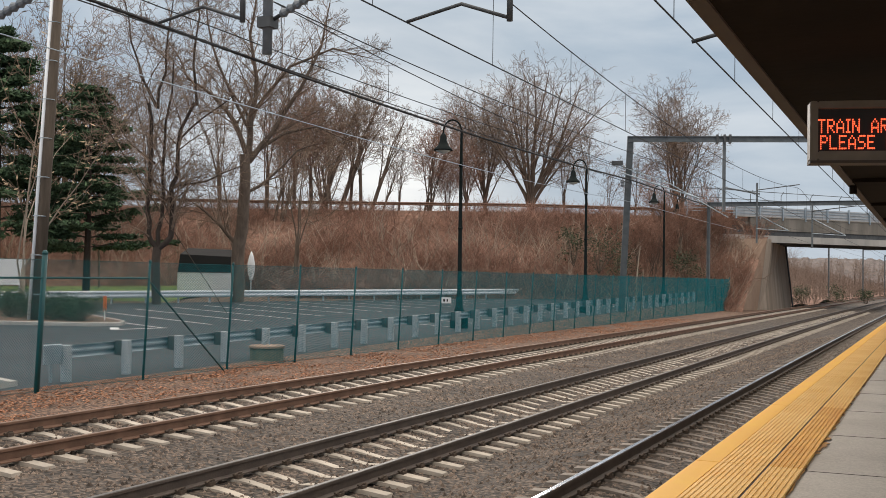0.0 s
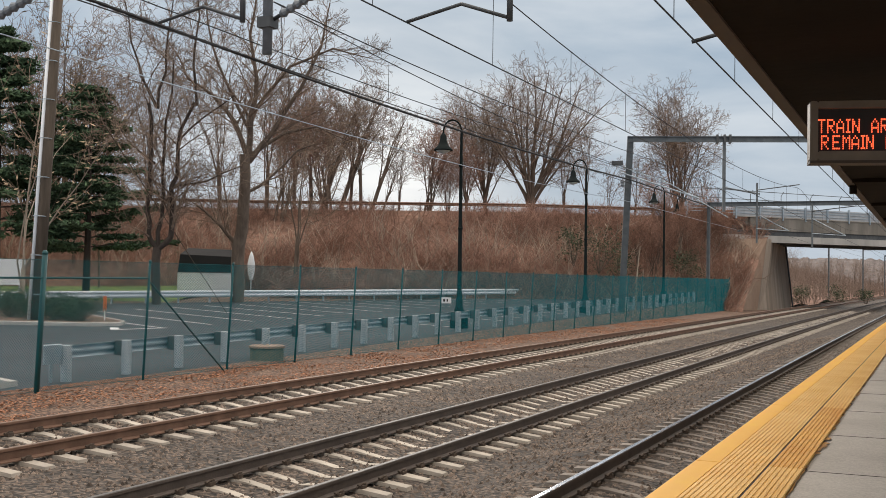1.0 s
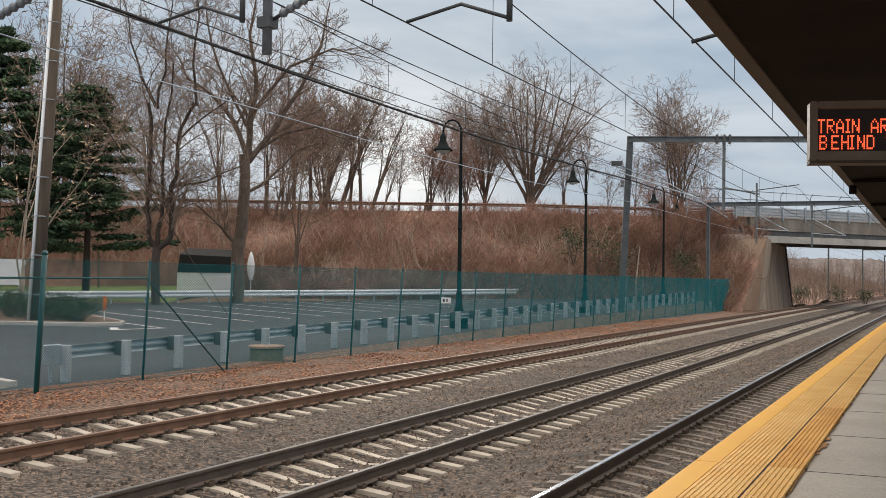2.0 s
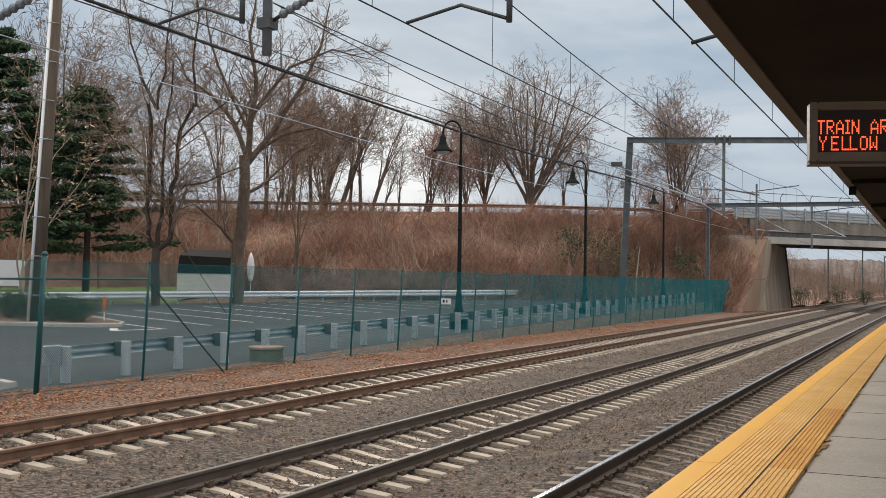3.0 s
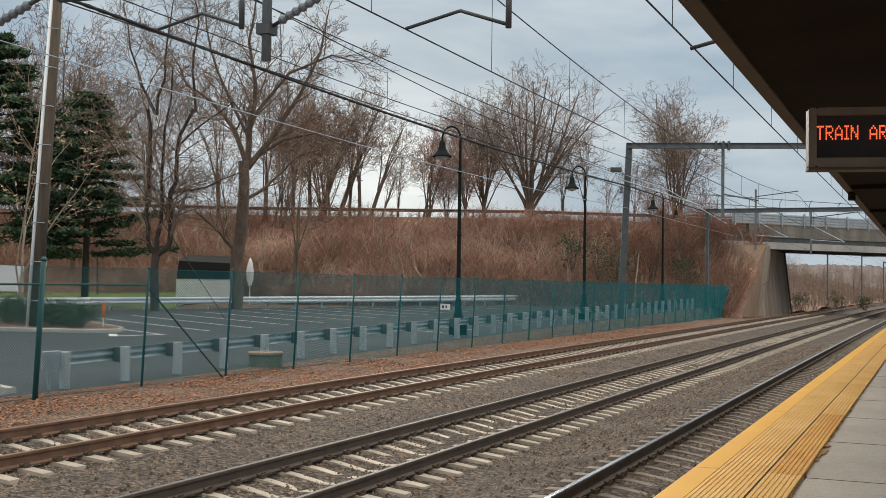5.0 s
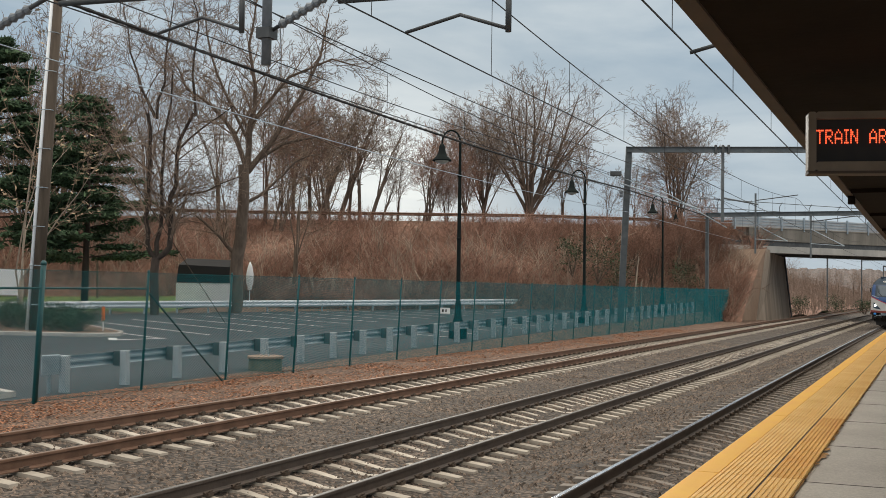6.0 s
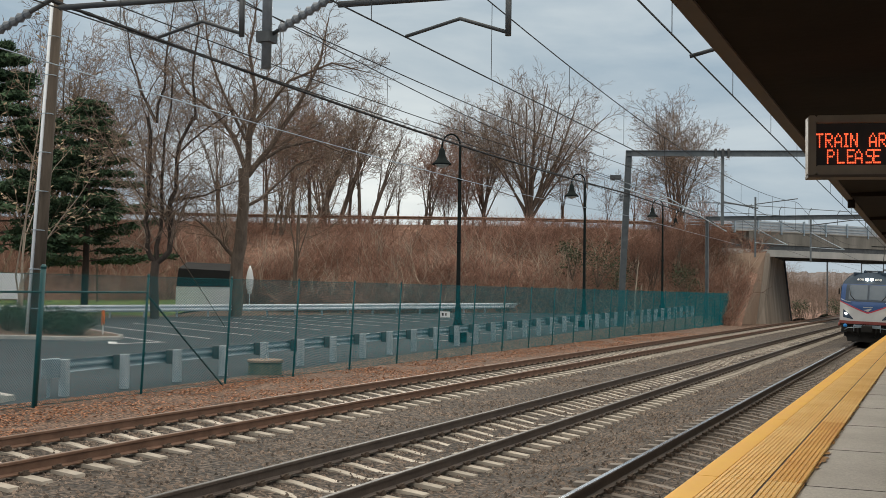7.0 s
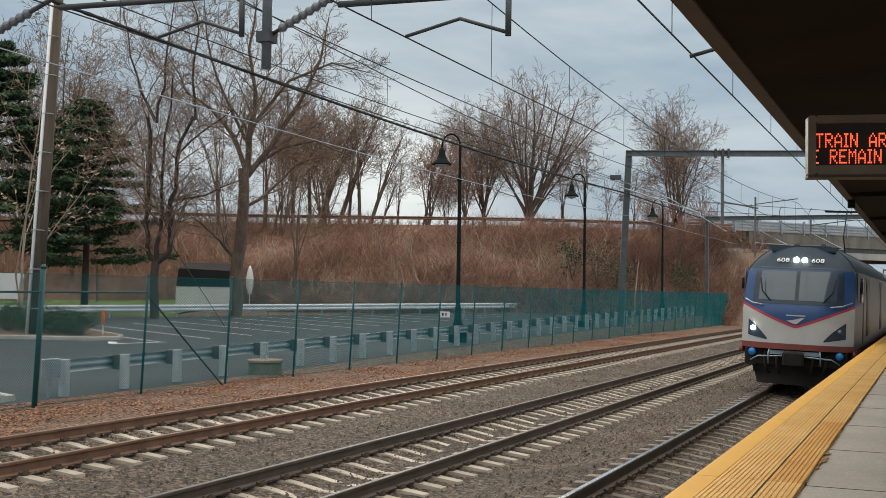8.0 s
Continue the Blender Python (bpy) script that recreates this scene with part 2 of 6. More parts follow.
M_LINE = mat("parking_line_paint", (0.60, 0.62, 0.64), (0.78, 0.8, 0.8), 1.5, 0.8)
M_ORANGE = mat("orange_marker", (0.75, 0.16, 0.03), (0.85, 0.22, 0.05), 5.0, 0.6)
M_BACK = mat("far_woods", (0.095, 0.074, 0.068), (0.145, 0.115, 0.106), 0.35, 0.95, fine=(0.7, 0.4))


# ---- building helpers ----
class Shape:
    """Collects vertices and faces of one mesh."""

    def __init__(self):
        self.v, self.f = [], []

    def add(self, verts, faces):
        o = len(self.v)
        self.v += [tuple(p) for p in verts]
        self.f += [tuple(i + o for i in q) for q in faces]
        return self

    def box(self, x0, x1, y0, y1, z0, z1, m=None):
        c = [(x, y, z) for z in (z0, z1) for x, y in ((x0, y0), (x1, y0), (x1, y1), (x0, y1))]
        if m is not None:
            c = [m @ Vector(p) for p in c]
        return self.add(c, [(3, 2, 1, 0), (4, 5, 6, 7), (0, 1, 5, 4), (1, 2, 6, 5), (2, 3, 7, 6), (3, 0, 4, 7)])

    def bevel_box(self, x0, x1, y0, y1, z0, z1, b=0.02, m=None):
        """A box with chamfered edges all round its top and uprights."""
        ring = lambda i, z: [(x0 + i, y0 + b + i, z), (x0 + b + i, y0 + i, z), (x1 - b - i, y0 + i, z), (x1 - i, y0 + b + i, z),
                             (x1 - i, y1 - b - i, z), (x1 - b - i, y1 - i, z), (x0 + b + i, y1 - i, z), (x0 + i, y1 - b - i, z)]
        c = ring(0, z0) + ring(0, z1 - b) + ring(b * 0.7, z1)
        if m is not None:
            c = [m @ Vector(p) for p in c]
        f = [tuple(range(7, -1, -1)), tuple(range(16, 24))]
        for k in (0, 8):
            f += [(k + i, k + (i + 1) % 8, k + 8 + (i + 1) % 8, k + 8 + i) for i in range(8)]
        return self.add(c, f)

    def tube(self, pts, radii, sides=6, cap=True):
        pts = [Vector(p) for p in pts]
        if not hasattr(radii, "__len__"):
            radii = [radii] * len(pts)
        o = len(self.v)
        last = None
        for i, p in enumerate(pts):
            d = (pts[min(i + 1, len(pts) - 1)] - pts[max(i - 1, 0)]).normalized()
            if last is None:
                a = d.orthogonal().normalized()
            else:
                a = (last - d * last.dot(d))
                a = a.normalized() if a.length > 1e-6 else d.orthogonal().normalized()
            last, b = a, d.cross(a)
            for s in range(sides):
                t = 2 * math.pi * s / sides
                self.v.append(tuple(p + (a * math.cos(t) + b * math.sin(t)) * radii[i]))
        for i in range(len(pts) - 1):
            for s in range(sides):
                q = (s + 1) % sides
                self.f.append((o + i * sides + s, o + i * sides + q, o + (i + 1) * sides + q, o + (i + 1) * sides + s))
        if cap:
            self.f.append(tuple(o + s for s in range(sides - 1, -1, -1)))
            e = o + (len(pts) - 1) * sides
            self.f.append(tuple(e + s for s in range(sides)))
        return self

    def lathe(self, profile, sides=16, m=None):
        """Turn a list of (radius, height) about z."""
        c = [(r * math.cos(2 * math.pi * s / sides), r * math.sin(2 * math.pi * s / sides), z) for r, z in profile for s in range(sides)]
        if m is not None:
            c = [m @ Vector(p) for p in c]
        f = [(i * sides + s, i * sides + (s + 1) % sides, (i + 1) * sides + (s + 1) % sides, (i + 1) * sides + s) for i in range(len(profile) - 1) for s in range(sides)]
        f.append(tuple(range(sides - 1, -1, -1)))
        e = (len(profile) - 1) * sides
        f.append(tuple(e + s for s in range(sides)))
        return self.add(c, f)

    def sweep(self, profile, path, right=None):
        """Carry a closed (across, up) outline along a path; across is level and to the right of the way."""
        n = len(profile)
        c = []
        for i, p in enumerate(path):
            p = Vector(p)
            d = Vector(path[min(i + 1, len(path) - 1)]) - Vector(path[max(i - 1, 0)])
            r = Vector((d.y, -d.x, 0)).normalized()
            c += [p + r * a + Vector((0, 0, h)) for a, h in profile]
        f = [(i * n + s, i * n + (s + 1) % n, (i + 1) * n + (s + 1) % n, (i + 1) * n + s) for i in range(len(path) - 1) for s in range(n)]
        f += [tuple(range(n)), tuple((len(path) - 1) * n + s for s in range(n - 1, -1, -1))]
        return self.add(c, f)

    def grid(self, fn, us, vs):
        c = [fn(u, v) for v in vs for u in us]
        n = len(us)
        return self.add(c, [(j * n + i, j * n + i + 1, (j + 1) * n + i + 1, (j + 1) * n + i) for j in range(len(vs) - 1) for i in range(n - 1)])

    def mesh(self, name, material, smooth=False):
        me = bpy.data.meshes.new(name)
        me.from_pydata(self.v, [], self.f)
        for m in (material if isinstance(material, (list, tuple)) else [material]):
            me.materials.append(m)
        if smooth:
            me.polygons.foreach_set("use_smooth", [True] * len(me.polygons))
        me.update()
        return me


def part(name, shape, material, parent, label="", smooth=False, kind=""):
    ob = new(name, shape.mesh(name, material, smooth))
    ob.parent = parent
    return tagged(ob, label, kind=kind)


def thing(name, label, category, group="", kind="", at=None):
    ob = new(name)
    ob.empty_display_size = 0.2
    if at is not None:
        ob.matrix_basis = at
    return tagged(ob, label, category, group, kind)


def solid(name, shape, material, label, category, group="", kind="", smooth=False, at=None):
    ob = new(name, shape.mesh(name, material, smooth))
    if at is not None:
        ob.matrix_basis = at
    return tagged(ob, label, category, group, kind)


def span(a, b, n):
    return [a + (b - a) * i / (n - 1) for i in range(n)]


# ---- the lie of the land ----
CURVE = 0.000127  # the line bends gently to the right
NEAR, MID, FAR = -3.185, -7.684, -11.896  # centres of the three tracks
Z_NEAR, Z_MID, Z_FAR = -0.065, -0.19, 0.04
EDGE, PLAT = -1.420, 1.146
FENCE = -17.35


def bend(x, y):
    return x + CURVE * y * y / 2


def lot_z(x, y):
    return -0.3 + 0.012 * (min(max(y, 0), 120) - 21) + 0.006 * (-x - 19)


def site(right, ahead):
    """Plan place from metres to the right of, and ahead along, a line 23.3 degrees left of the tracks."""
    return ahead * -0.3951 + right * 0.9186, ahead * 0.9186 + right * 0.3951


# ---- ground ----
def bed_profile():
    """The ballast's cross-section: heaped between the rails, lower past the tie ends, tilted with each track."""
    out = [(-15.2, -0.50), (-14.5, -0.32)]
    for c, z, cant in ((FAR, Z_FAR, 0.078), (MID, Z_MID, 0.108), (NEAR, Z_NEAR, 0.05)):
        for dx, dz in ((-1.65, -0.262), (-1.25, -0.245), (-0.75, -0.235), (-0.45, -0.228), (0.0, -0.262), (0.45, -0.228), (0.75, -0.235), (1.25, -0.238), (1.65, -0.245)):
            if c + dx < EDGE + 0.2:
                out.append((c + dx, z + dz - cant * dx / 1.51))
    return out + [(EDGE + 0.3, -0.32), (EDGE + 0.3, -0.6)]


def build_ground():
    s = Shape()
    ys = [-60, -20] + span(0, 130, 27) + [170, 260, 500, 1200, 3000]
    prof = [(-3000, 6.0), (-600, 2.0), (-150, -0.2), (-60, -0.45), (-19.0, -1.1), (-14.0, -1.1), (3, -1.1), (8, -0.6), (60, -0.6), (600, 0.0), (3000, 4.0)]
    s.grid(lambda u, y: (prof[int(u)][0], y, prof[int(u)][1]), range(len(prof)), ys)
    solid("ground", s, M_GROUND, "dry winter grass ground reaching to the horizon", "ground", kind="structure")
    # ballast bed with its shoulders
    cross = bed_profile()
    ys = span(-12, 130, 285) + span(135, 420, 60)
    rnd = random.Random(5)
    def bed(u, y):
        x, z = cross[int(u)]
        return bend(x, y), y, z + rnd.uniform(-0.015, 0.015)
    s = Shape().grid(bed, range(len(cross)), ys)
    solid("ballast_bed", s, M_BALLAST, "grey-brown crushed stone ballast under three tracks", "ballast", kind="structure", smooth=True)
    # strip of soil and leaves up to the fence
    cross2 = [(-19.1, -0.02, 1.0), (-18.3, 0.01, 1.0), (-17.7, 0.02, 0.25), (-17.2, 0.02, 0.0), (-16.0, -0.005, 0.0), (-14.9, -0.045, 0.0), (-14.2, -0.075, 0.0)]
    s = Shape().grid(lambda u, y: (bend(cross2[int(u)][0], y), y, -0.255 + cross2[int(u)][1] + cross2[int(u)][2] * (lot_z(-18.4, y) + 0.255) + noise.noise((u * 0.8, y * 0.5, 1)) * 0.05 * (u > 1)), range(len(cross2)), span(-12, 112, 249))
    solid("leafy_verge", s, M_LITTER, "strip of bare soil and fallen leaves beside the tracks", "verge", kind="structure", smooth=True)
    # car park
    s = Shape()
    xs, ys = span(-75, -18.45, 24), span(-12, 108, 41)
    s.grid(lambda x, y: (x, y, lot_z(x, y)), xs, ys)
    solid("parking_lot", s, M_ASPHALT, "empty dark asphalt car park with painted bays", "car park", kind="structure", smooth=True)


build_ground()


# ---- tracks ----
RAIL_OUT = [(-0.075, -0.18), (-0.075, -0.165), (-0.012, -0.145), (-0.012, -0.045), (-0.037, -0.035), (-0.037, -0.004), (-0.028, 0.0),
            (0.028, 0.0), (0.037, -0.004), (0.037, -0.035), (0.012, -0.045), (0.012, -0.145), (0.075, -0.165), (0.075, -0.18)]


def build_track(name, centre, z, cant, side_mat, top_mat, label, last):
    track = thing(name, label, "railway track", kind="structure")
    ys = span(-12, 130, 60) + span(140, 420, 30)
    for off, dz in ((-0.755, cant / 2), (0.755, -cant / 2)):
        path = [(bend(centre + off, y), y, z + dz) for y in ys]
        rail = part("rail", Shape().sweep(RAIL_OUT, path), side_mat, track)
        part("running_surface", Shape().sweep([(-0.033, -0.002), (-0.030, 0.003), (0.030, 0.003), (0.033, -0.002)], path), top_mat, rail, "bright worn top of the rail" if top_mat is M_RAIL_TOP else "dull worn top of the rail")
    # ties: waisted concrete blocks, dished in the middle
    s = Shape()
    xs = [-1.295, -1.27, -0.9, -0.45, 0.0, 0.45, 0.9, 1.27, 1.295]
    tops = [-0.26, -0.20, -0.18, -0.205, -0.262, -0.205, -0.18, -0.20, -0.26]
    for i in range(len(xs) - 1):
        w0, w1 = (0.108 if abs(xs[i]) > 0.6 else 0.092), (0.108 if abs(xs[i + 1]) > 0.6 else 0.092)
        c = [(xs[i], -w0 - 0.012, -0.36), (xs[i], w0 + 0.012, -0.36), (xs[i], w0 - 0.012, tops[i]), (xs[i], -w0 + 0.012, tops[i]),
             (xs[i + 1], -w1 - 0.012, -0.36), (xs[i + 1], w1 + 0.012, -0.36), (xs[i + 1], w1 - 0.012, tops[i + 1]), (xs[i + 1], -w1 + 0.012, tops[i + 1])]
        f = [(3, 2, 6, 7), (0, 3, 7, 4), (2, 1, 5, 6)]
        if i == 0:
            f.append((0, 1, 2, 3))
        if i == len(xs) - 2:
            f.append((7, 6, 5, 4))
        s.add(c, f)
    tie_mesh = s.mesh("tie", M_TIE_DIRTY if centre == NEAR else M_TIE)
    c = Shape()
    for off in (-0.755, 0.755):
        for e in (-0.115, 0.115):
            c.box(off + e - 0.045, off + e + 0.045, -0.06, 0.06, -0.185, -0.135)
            c.tube([(off + e, -0.07, -0.15), (off + e * 1.2, -0.02, -0.115), (off + e * 1.2, 0.05, -0.12)], 0.014, 4)
    clip_mesh = c.mesh("fastening", M_CLIP)
    rnd = random.Random(name)
    y = -6.0 + last
    while y < 120:
        m = Matrix.Translation((bend(centre, y), y, z)) @ Euler((0, math.atan(cant / 1.5), rnd.uniform(-0.012, 0.012))).to_matrix().to_4x4()
        for n_, me in (("tie", tie_mesh), ("fastening", clip_mesh)):
            o = new(n_, me)
            o.parent, o.matrix_basis = track, m
        y += 0.611


build_track("track_1", FAR, Z_FAR, 0.078, M_RAIL_SIDE, M_RAIL_TOP_DULL, "rusty rails on pale concrete ties along the fence", 0.0122)
build_track("track_2", MID, Z_MID, 0.108, M_RAIL_DARK, M_RAIL_TOP_GREY, "worn grey rails on dished concrete ties between two tracks", 0.3092)
build_track("track_3", NEAR, Z_NEAR, 0.05, M_RAIL_DARK, M_RAIL_TOP, "worn shiny rails beside the platform edge", 0.2)


def build_stones():
    """Loose stones on the bed and leaves on the verge."""
    rng = np.random.default_rng(3)
    base = np.array([(1, 0, 0), (-1, 0, 0), (0, 1, 0), (0, -1, 0), (0, 0, 1), (0, 0, -0.6)], float)
    tri = np.array([(0, 2, 4), (2, 1, 4), (1, 3, 4), (3, 0, 4), (2, 0, 5), (1, 2, 5), (3, 1, 5), (0, 3, 5)])
    n = 85000
    y = 4 + 56 * rng.random(n) ** 1.5
    x = rng.uniform(-14.6, -1.7, n)
    prof = bed_profile()[:-1]
    z = np.interp(x, [q[0] for q in prof], [q[1] for q in prof])
    size = 0.016 + 0.030 * rng.random(n) ** 1.6
    p = base[None] * size[:, None, None] * rng.uniform(0.65, 1.3, (n, 6, 1))
    a = rng.uniform(0, 6.283, n)
    ca, sa = np.cos(a)[:, None], np.sin(a)[:, None]
    px, py = p[..., 0] * ca - p[..., 1] * sa, p[..., 0] * sa + p[..., 1] * ca
    v = np.stack([px + (x + CURVE * y * y / 2)[:, None], py + y[:, None], p[..., 2] + (z - 0.010)[:, None]], -1).reshape(-1, 3)
    f = (tri[None] + 6 * np.arange(n)[:, None, None]).reshape(-1, 3)
    me = bpy.data.meshes.new("loose_stones")
    me.from_pydata(v.tolist(), [], f.tolist())
    me.materials.append(M_STONE)
    tagged(new("loose_stones", me), "loose crushed ballast stones among the ties", "stones", kind="stuff")
    n = 44000
    y = 8 + 70 * rng.random(n) ** 1.4
    x = -18.2 + 4.4 * rng.random(n) ** 1.35
    clump = np.array([noise.noise((float(q) * 0.9, float(w) * 0.35, 4)) for q, w in zip(x, y)])
    keep = clump > rng.uniform(-0.55, 0.35, n)
    x, y = x[keep], y[keep]
    n = len(x)
    quad = np.array([(-1, -0.6, 0), (1, -0.5, 0.4), (0.9, 0.6, 0.1), (-0.9, 0.5, 0.5)])
    p = quad[None] * rng.uniform(0.022, 0.046, n)[:, None, None] * rng.uniform(0.7, 1.2, (n, 4, 3))
    a = rng.uniform(0, 6.283, n)
    ca, sa = np.cos(a)[:, None], np.sin(a)[:, None]
    px, py = p[..., 0] * ca - p[..., 1] * sa, p[..., 0] * sa + p[..., 1] * ca
    zz = np.interp(x, [-18.3, -17.2, -16, -14.9, -14.2], [-0.26, -0.235, -0.26, -0.30, -0.31])
    v = np.stack([px + (x + CURVE * y * y / 2)[:, None], py + y[:, None], p[..., 2] + (zz + 0.02)[:, None]], -1).reshape(-1, 3)
    f = (np.array([[0, 1, 2, 3]]) + 4 * np.arange(n)[:, None]).tolist()
    me = bpy.data.meshes.new("fallen_leaves")
    me.from_pydata(v.tolist(), [], f)
    me.materials.append(M_LEAF)
    tagged(new("fallen_leaves", me), "drift of rust-brown fallen leaves along the fence", "leaves", kind="stuff")


build_stones()


# ---- platform and canopy ----
def build_platform():
    body = Shape()
    xs = [EDGE + 0.02, 6.0]
    ys = span(-12, 75, 30)
    out = [(0, 0), (7.0, 0), (7.0, -1.9), (0.35, -1.9), (0.35, -0.32), (0.0, -0.32)]
    body.sweep([(a, h) for a, h in out], [(bend(EDGE + 0.02, y), y, PLAT - 0.006) for y in ys])
    plat = solid("platform", body, M_CONCRETE, "concrete station platform with a yellow tactile edge", "platform", kind="structure")
    step = 3.76
    y = 7.46 - 4 * step
    while y < 70:
        y1 = y + step - 0.012
        mid = span(y, y1, 4)
        part("edge_strip", Shape().sweep([(0, -0.05), (0, 0.004), (0.012, 0.012), (0.160, 0.012), (0.160, -0.05)], [(bend(EDGE, q), q, PLAT) for q in mid]), M_YELLOW, plat, "smooth orange-yellow edge strip")
        for x0, x1 in ((EDGE + 0.163, EDGE + 0.455), (EDGE + 0.470, EDGE + 0.678)):
            s = Shape().sweep([(0, -0.02), (0, 0.010), (x1 - x0, 0.010), (x1 - x0, -0.02)], [(bend(x0, q), q, PLAT) for q in mid])
            k = x0 + 0.010
            while k < x1 - 0.012:
                s.sweep([(0, 0.009), (0.004, 0.0145), (0.014, 0.0145), (0.018, 0.009)], [(bend(k, q), q, PLAT) for q in mid])
                k += 0.0305
            worn = x0 > EDGE + 0.4 and 7.0 < y < 8.0
            part("tactile_panel", s, M_TACTILE_RUSTY if worn else M_TACTILE, plat, "rust-stained ribbed tactile panel" if worn else "ribbed yellow tactile panel")
        y += step
    seam = Shape().sweep([(0, 0), (0, 0.006), (0.013, 0.006), (0.013, 0)], [(bend(EDGE + 0.457, q), q, PLAT) for q in ys])
    part("seam", seam, M_SEAM, plat, "dark dirty seam between the panels")
    # rusty dirt gathered in ragged patches along the panels' inner edge
    rnd = random.Random(8)
    for k in range(150):
        a = 4.5 + 20 * rnd.random() ** 1.3
        heavy = 1.0 if 7.6 < a < 9.6 else 0.45
        r, w = rnd.uniform(0.04, 0.22), rnd.uniform(0.012, 0.055) * heavy
        ring = [(bend(EDGE + 0.680, a) + w * math.cos(t) * rnd.uniform(0.4, 1.2), a + r * math.sin(t) * rnd.uniform(0.6, 1.1), PLAT + 0.0012 + 0.00002 * k) for t in span(0, 5.9, 11)]
        part("dirt_patch", Shape().add(ring, [tuple(range(11))]), M_SEAM if k % 6 == 0 else M_RUST, plat, "rusty dirt along the panel edge")
    for q in [7.46 + 1.86 * i for i in range(-6, 30)]:
        s = Shape().box(EDGE + 0.69, 5.5, q, q + 0.010, PLAT - 0.02, PLAT - 0.004)
        part("expansion_joint", s, M_SEAM, plat)
    part("expansion_joint", Shape().box(0.55, 0.56, -10, 60, PLAT - 0.02, PLAT - 0.0035), M_SEAM, plat)


build_platform()


def build_canopy():
    can = thing("canopy", "dark brown platform canopy on steel beams", "canopy", kind="structure")
    ys = span(-14, 58, 25)
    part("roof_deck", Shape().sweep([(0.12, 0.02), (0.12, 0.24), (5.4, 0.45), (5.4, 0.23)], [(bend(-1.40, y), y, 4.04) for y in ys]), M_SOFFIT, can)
    part("fascia", Shape().sweep([(0, 0), (0, 0.26), (0.10, 0.28), (0.10, 0.07), (0.12, 0.06), (0.12, 0)], [(bend(-1.40, y), y, 4.04) for y in ys]), M_FASCIA, can, "brown weathered fascia board")
    part("gutter_lip", Shape().sweep([(-0.05, 0.2), (-0.05, 0.27), (0.0, 0.27), (0.0, 0.2)], [(bend(-1.40, y), y, 4.04) for y in ys]), M_FASCIA, can)
    # purlins and rafters take the same shade-darkened colour as the deck
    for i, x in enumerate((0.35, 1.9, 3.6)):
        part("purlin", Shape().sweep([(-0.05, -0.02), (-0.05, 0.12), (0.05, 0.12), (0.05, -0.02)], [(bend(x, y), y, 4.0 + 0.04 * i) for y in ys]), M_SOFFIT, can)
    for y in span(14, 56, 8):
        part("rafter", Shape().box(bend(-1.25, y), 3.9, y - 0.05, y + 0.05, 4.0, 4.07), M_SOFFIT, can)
        part("column", Shape().box(3.4, 3.65, y - 0.12, y + 0.12, PLAT - 0.004, 4.0), M_FASCIA, can)
    # a small dark bracket under the eave, farther along
    part("eave_bracket", Shape().bevel_box(-1.34, -1.22, 21.0, 21.2, 3.90, 4.05, 0.03), M_SOFFIT, can)


build_canopy()

GLYPHS = {
    "T": "11111 00100 00100 00100 00100 00100 00100", "R": "11110 10001 10001 11110 10100 10010 10001", "A": "00100 01010 10001 10001 11111 10001 10001",
    "I": "111 010 010 010 010 010 111", "N": "10001 11001 11001 10101 10011 10011 10001", "V": "10001 10001 10001 10001 01010 01010 00100",
    "G": "01110 10001 10000 10111 10001 10001 01110", "P": "11110 10001 10001 11110 10000 10000 10000", "L": "10000 10000 10000 10000 10000 10000 11111",
    "E": "11111 10000 10000 11110 10000 10000 11111", "S": "01111 10000 10000 01110 00001 00001 11110", "M": "10001 11011 10101 10101 10001 10001 10001",
    "B": "11110 10001 10001 11110 10001 10001 11110", "H": "10001 10001 10001 11111 10001 10001 10001", "D": "11110 10001 10001 10001 10001 10001 11110",
    "Y": "10001 10001 01010 00100 00100 00100 00100", "O": "01110 10001 10001 10001 10001 10001 01110", "W": "10001 10001 10001 10101 10101 11011 10001", ".": "00 00 00 00 00 11 11"}
DOT_W, DOT_H = 0.0120, 0.0166
SIGN_Y, SIGN_X, SIGN_Z = 9.5, -0.905, 3.30


def glyph_shape(ch):
    s = Shape()
    for j, row in enumerate(GLYPHS[ch].split()):
        for i, bit in enumerate(row):
            if bit == "1":
                x, z = i * DOT_W, -j * DOT_H
                s.box(x, x + DOT_W * 0.70, -0.003, 0.003, z - DOT_H * 0.72, z)
    return s, len(GLYPHS[ch].split()[0])


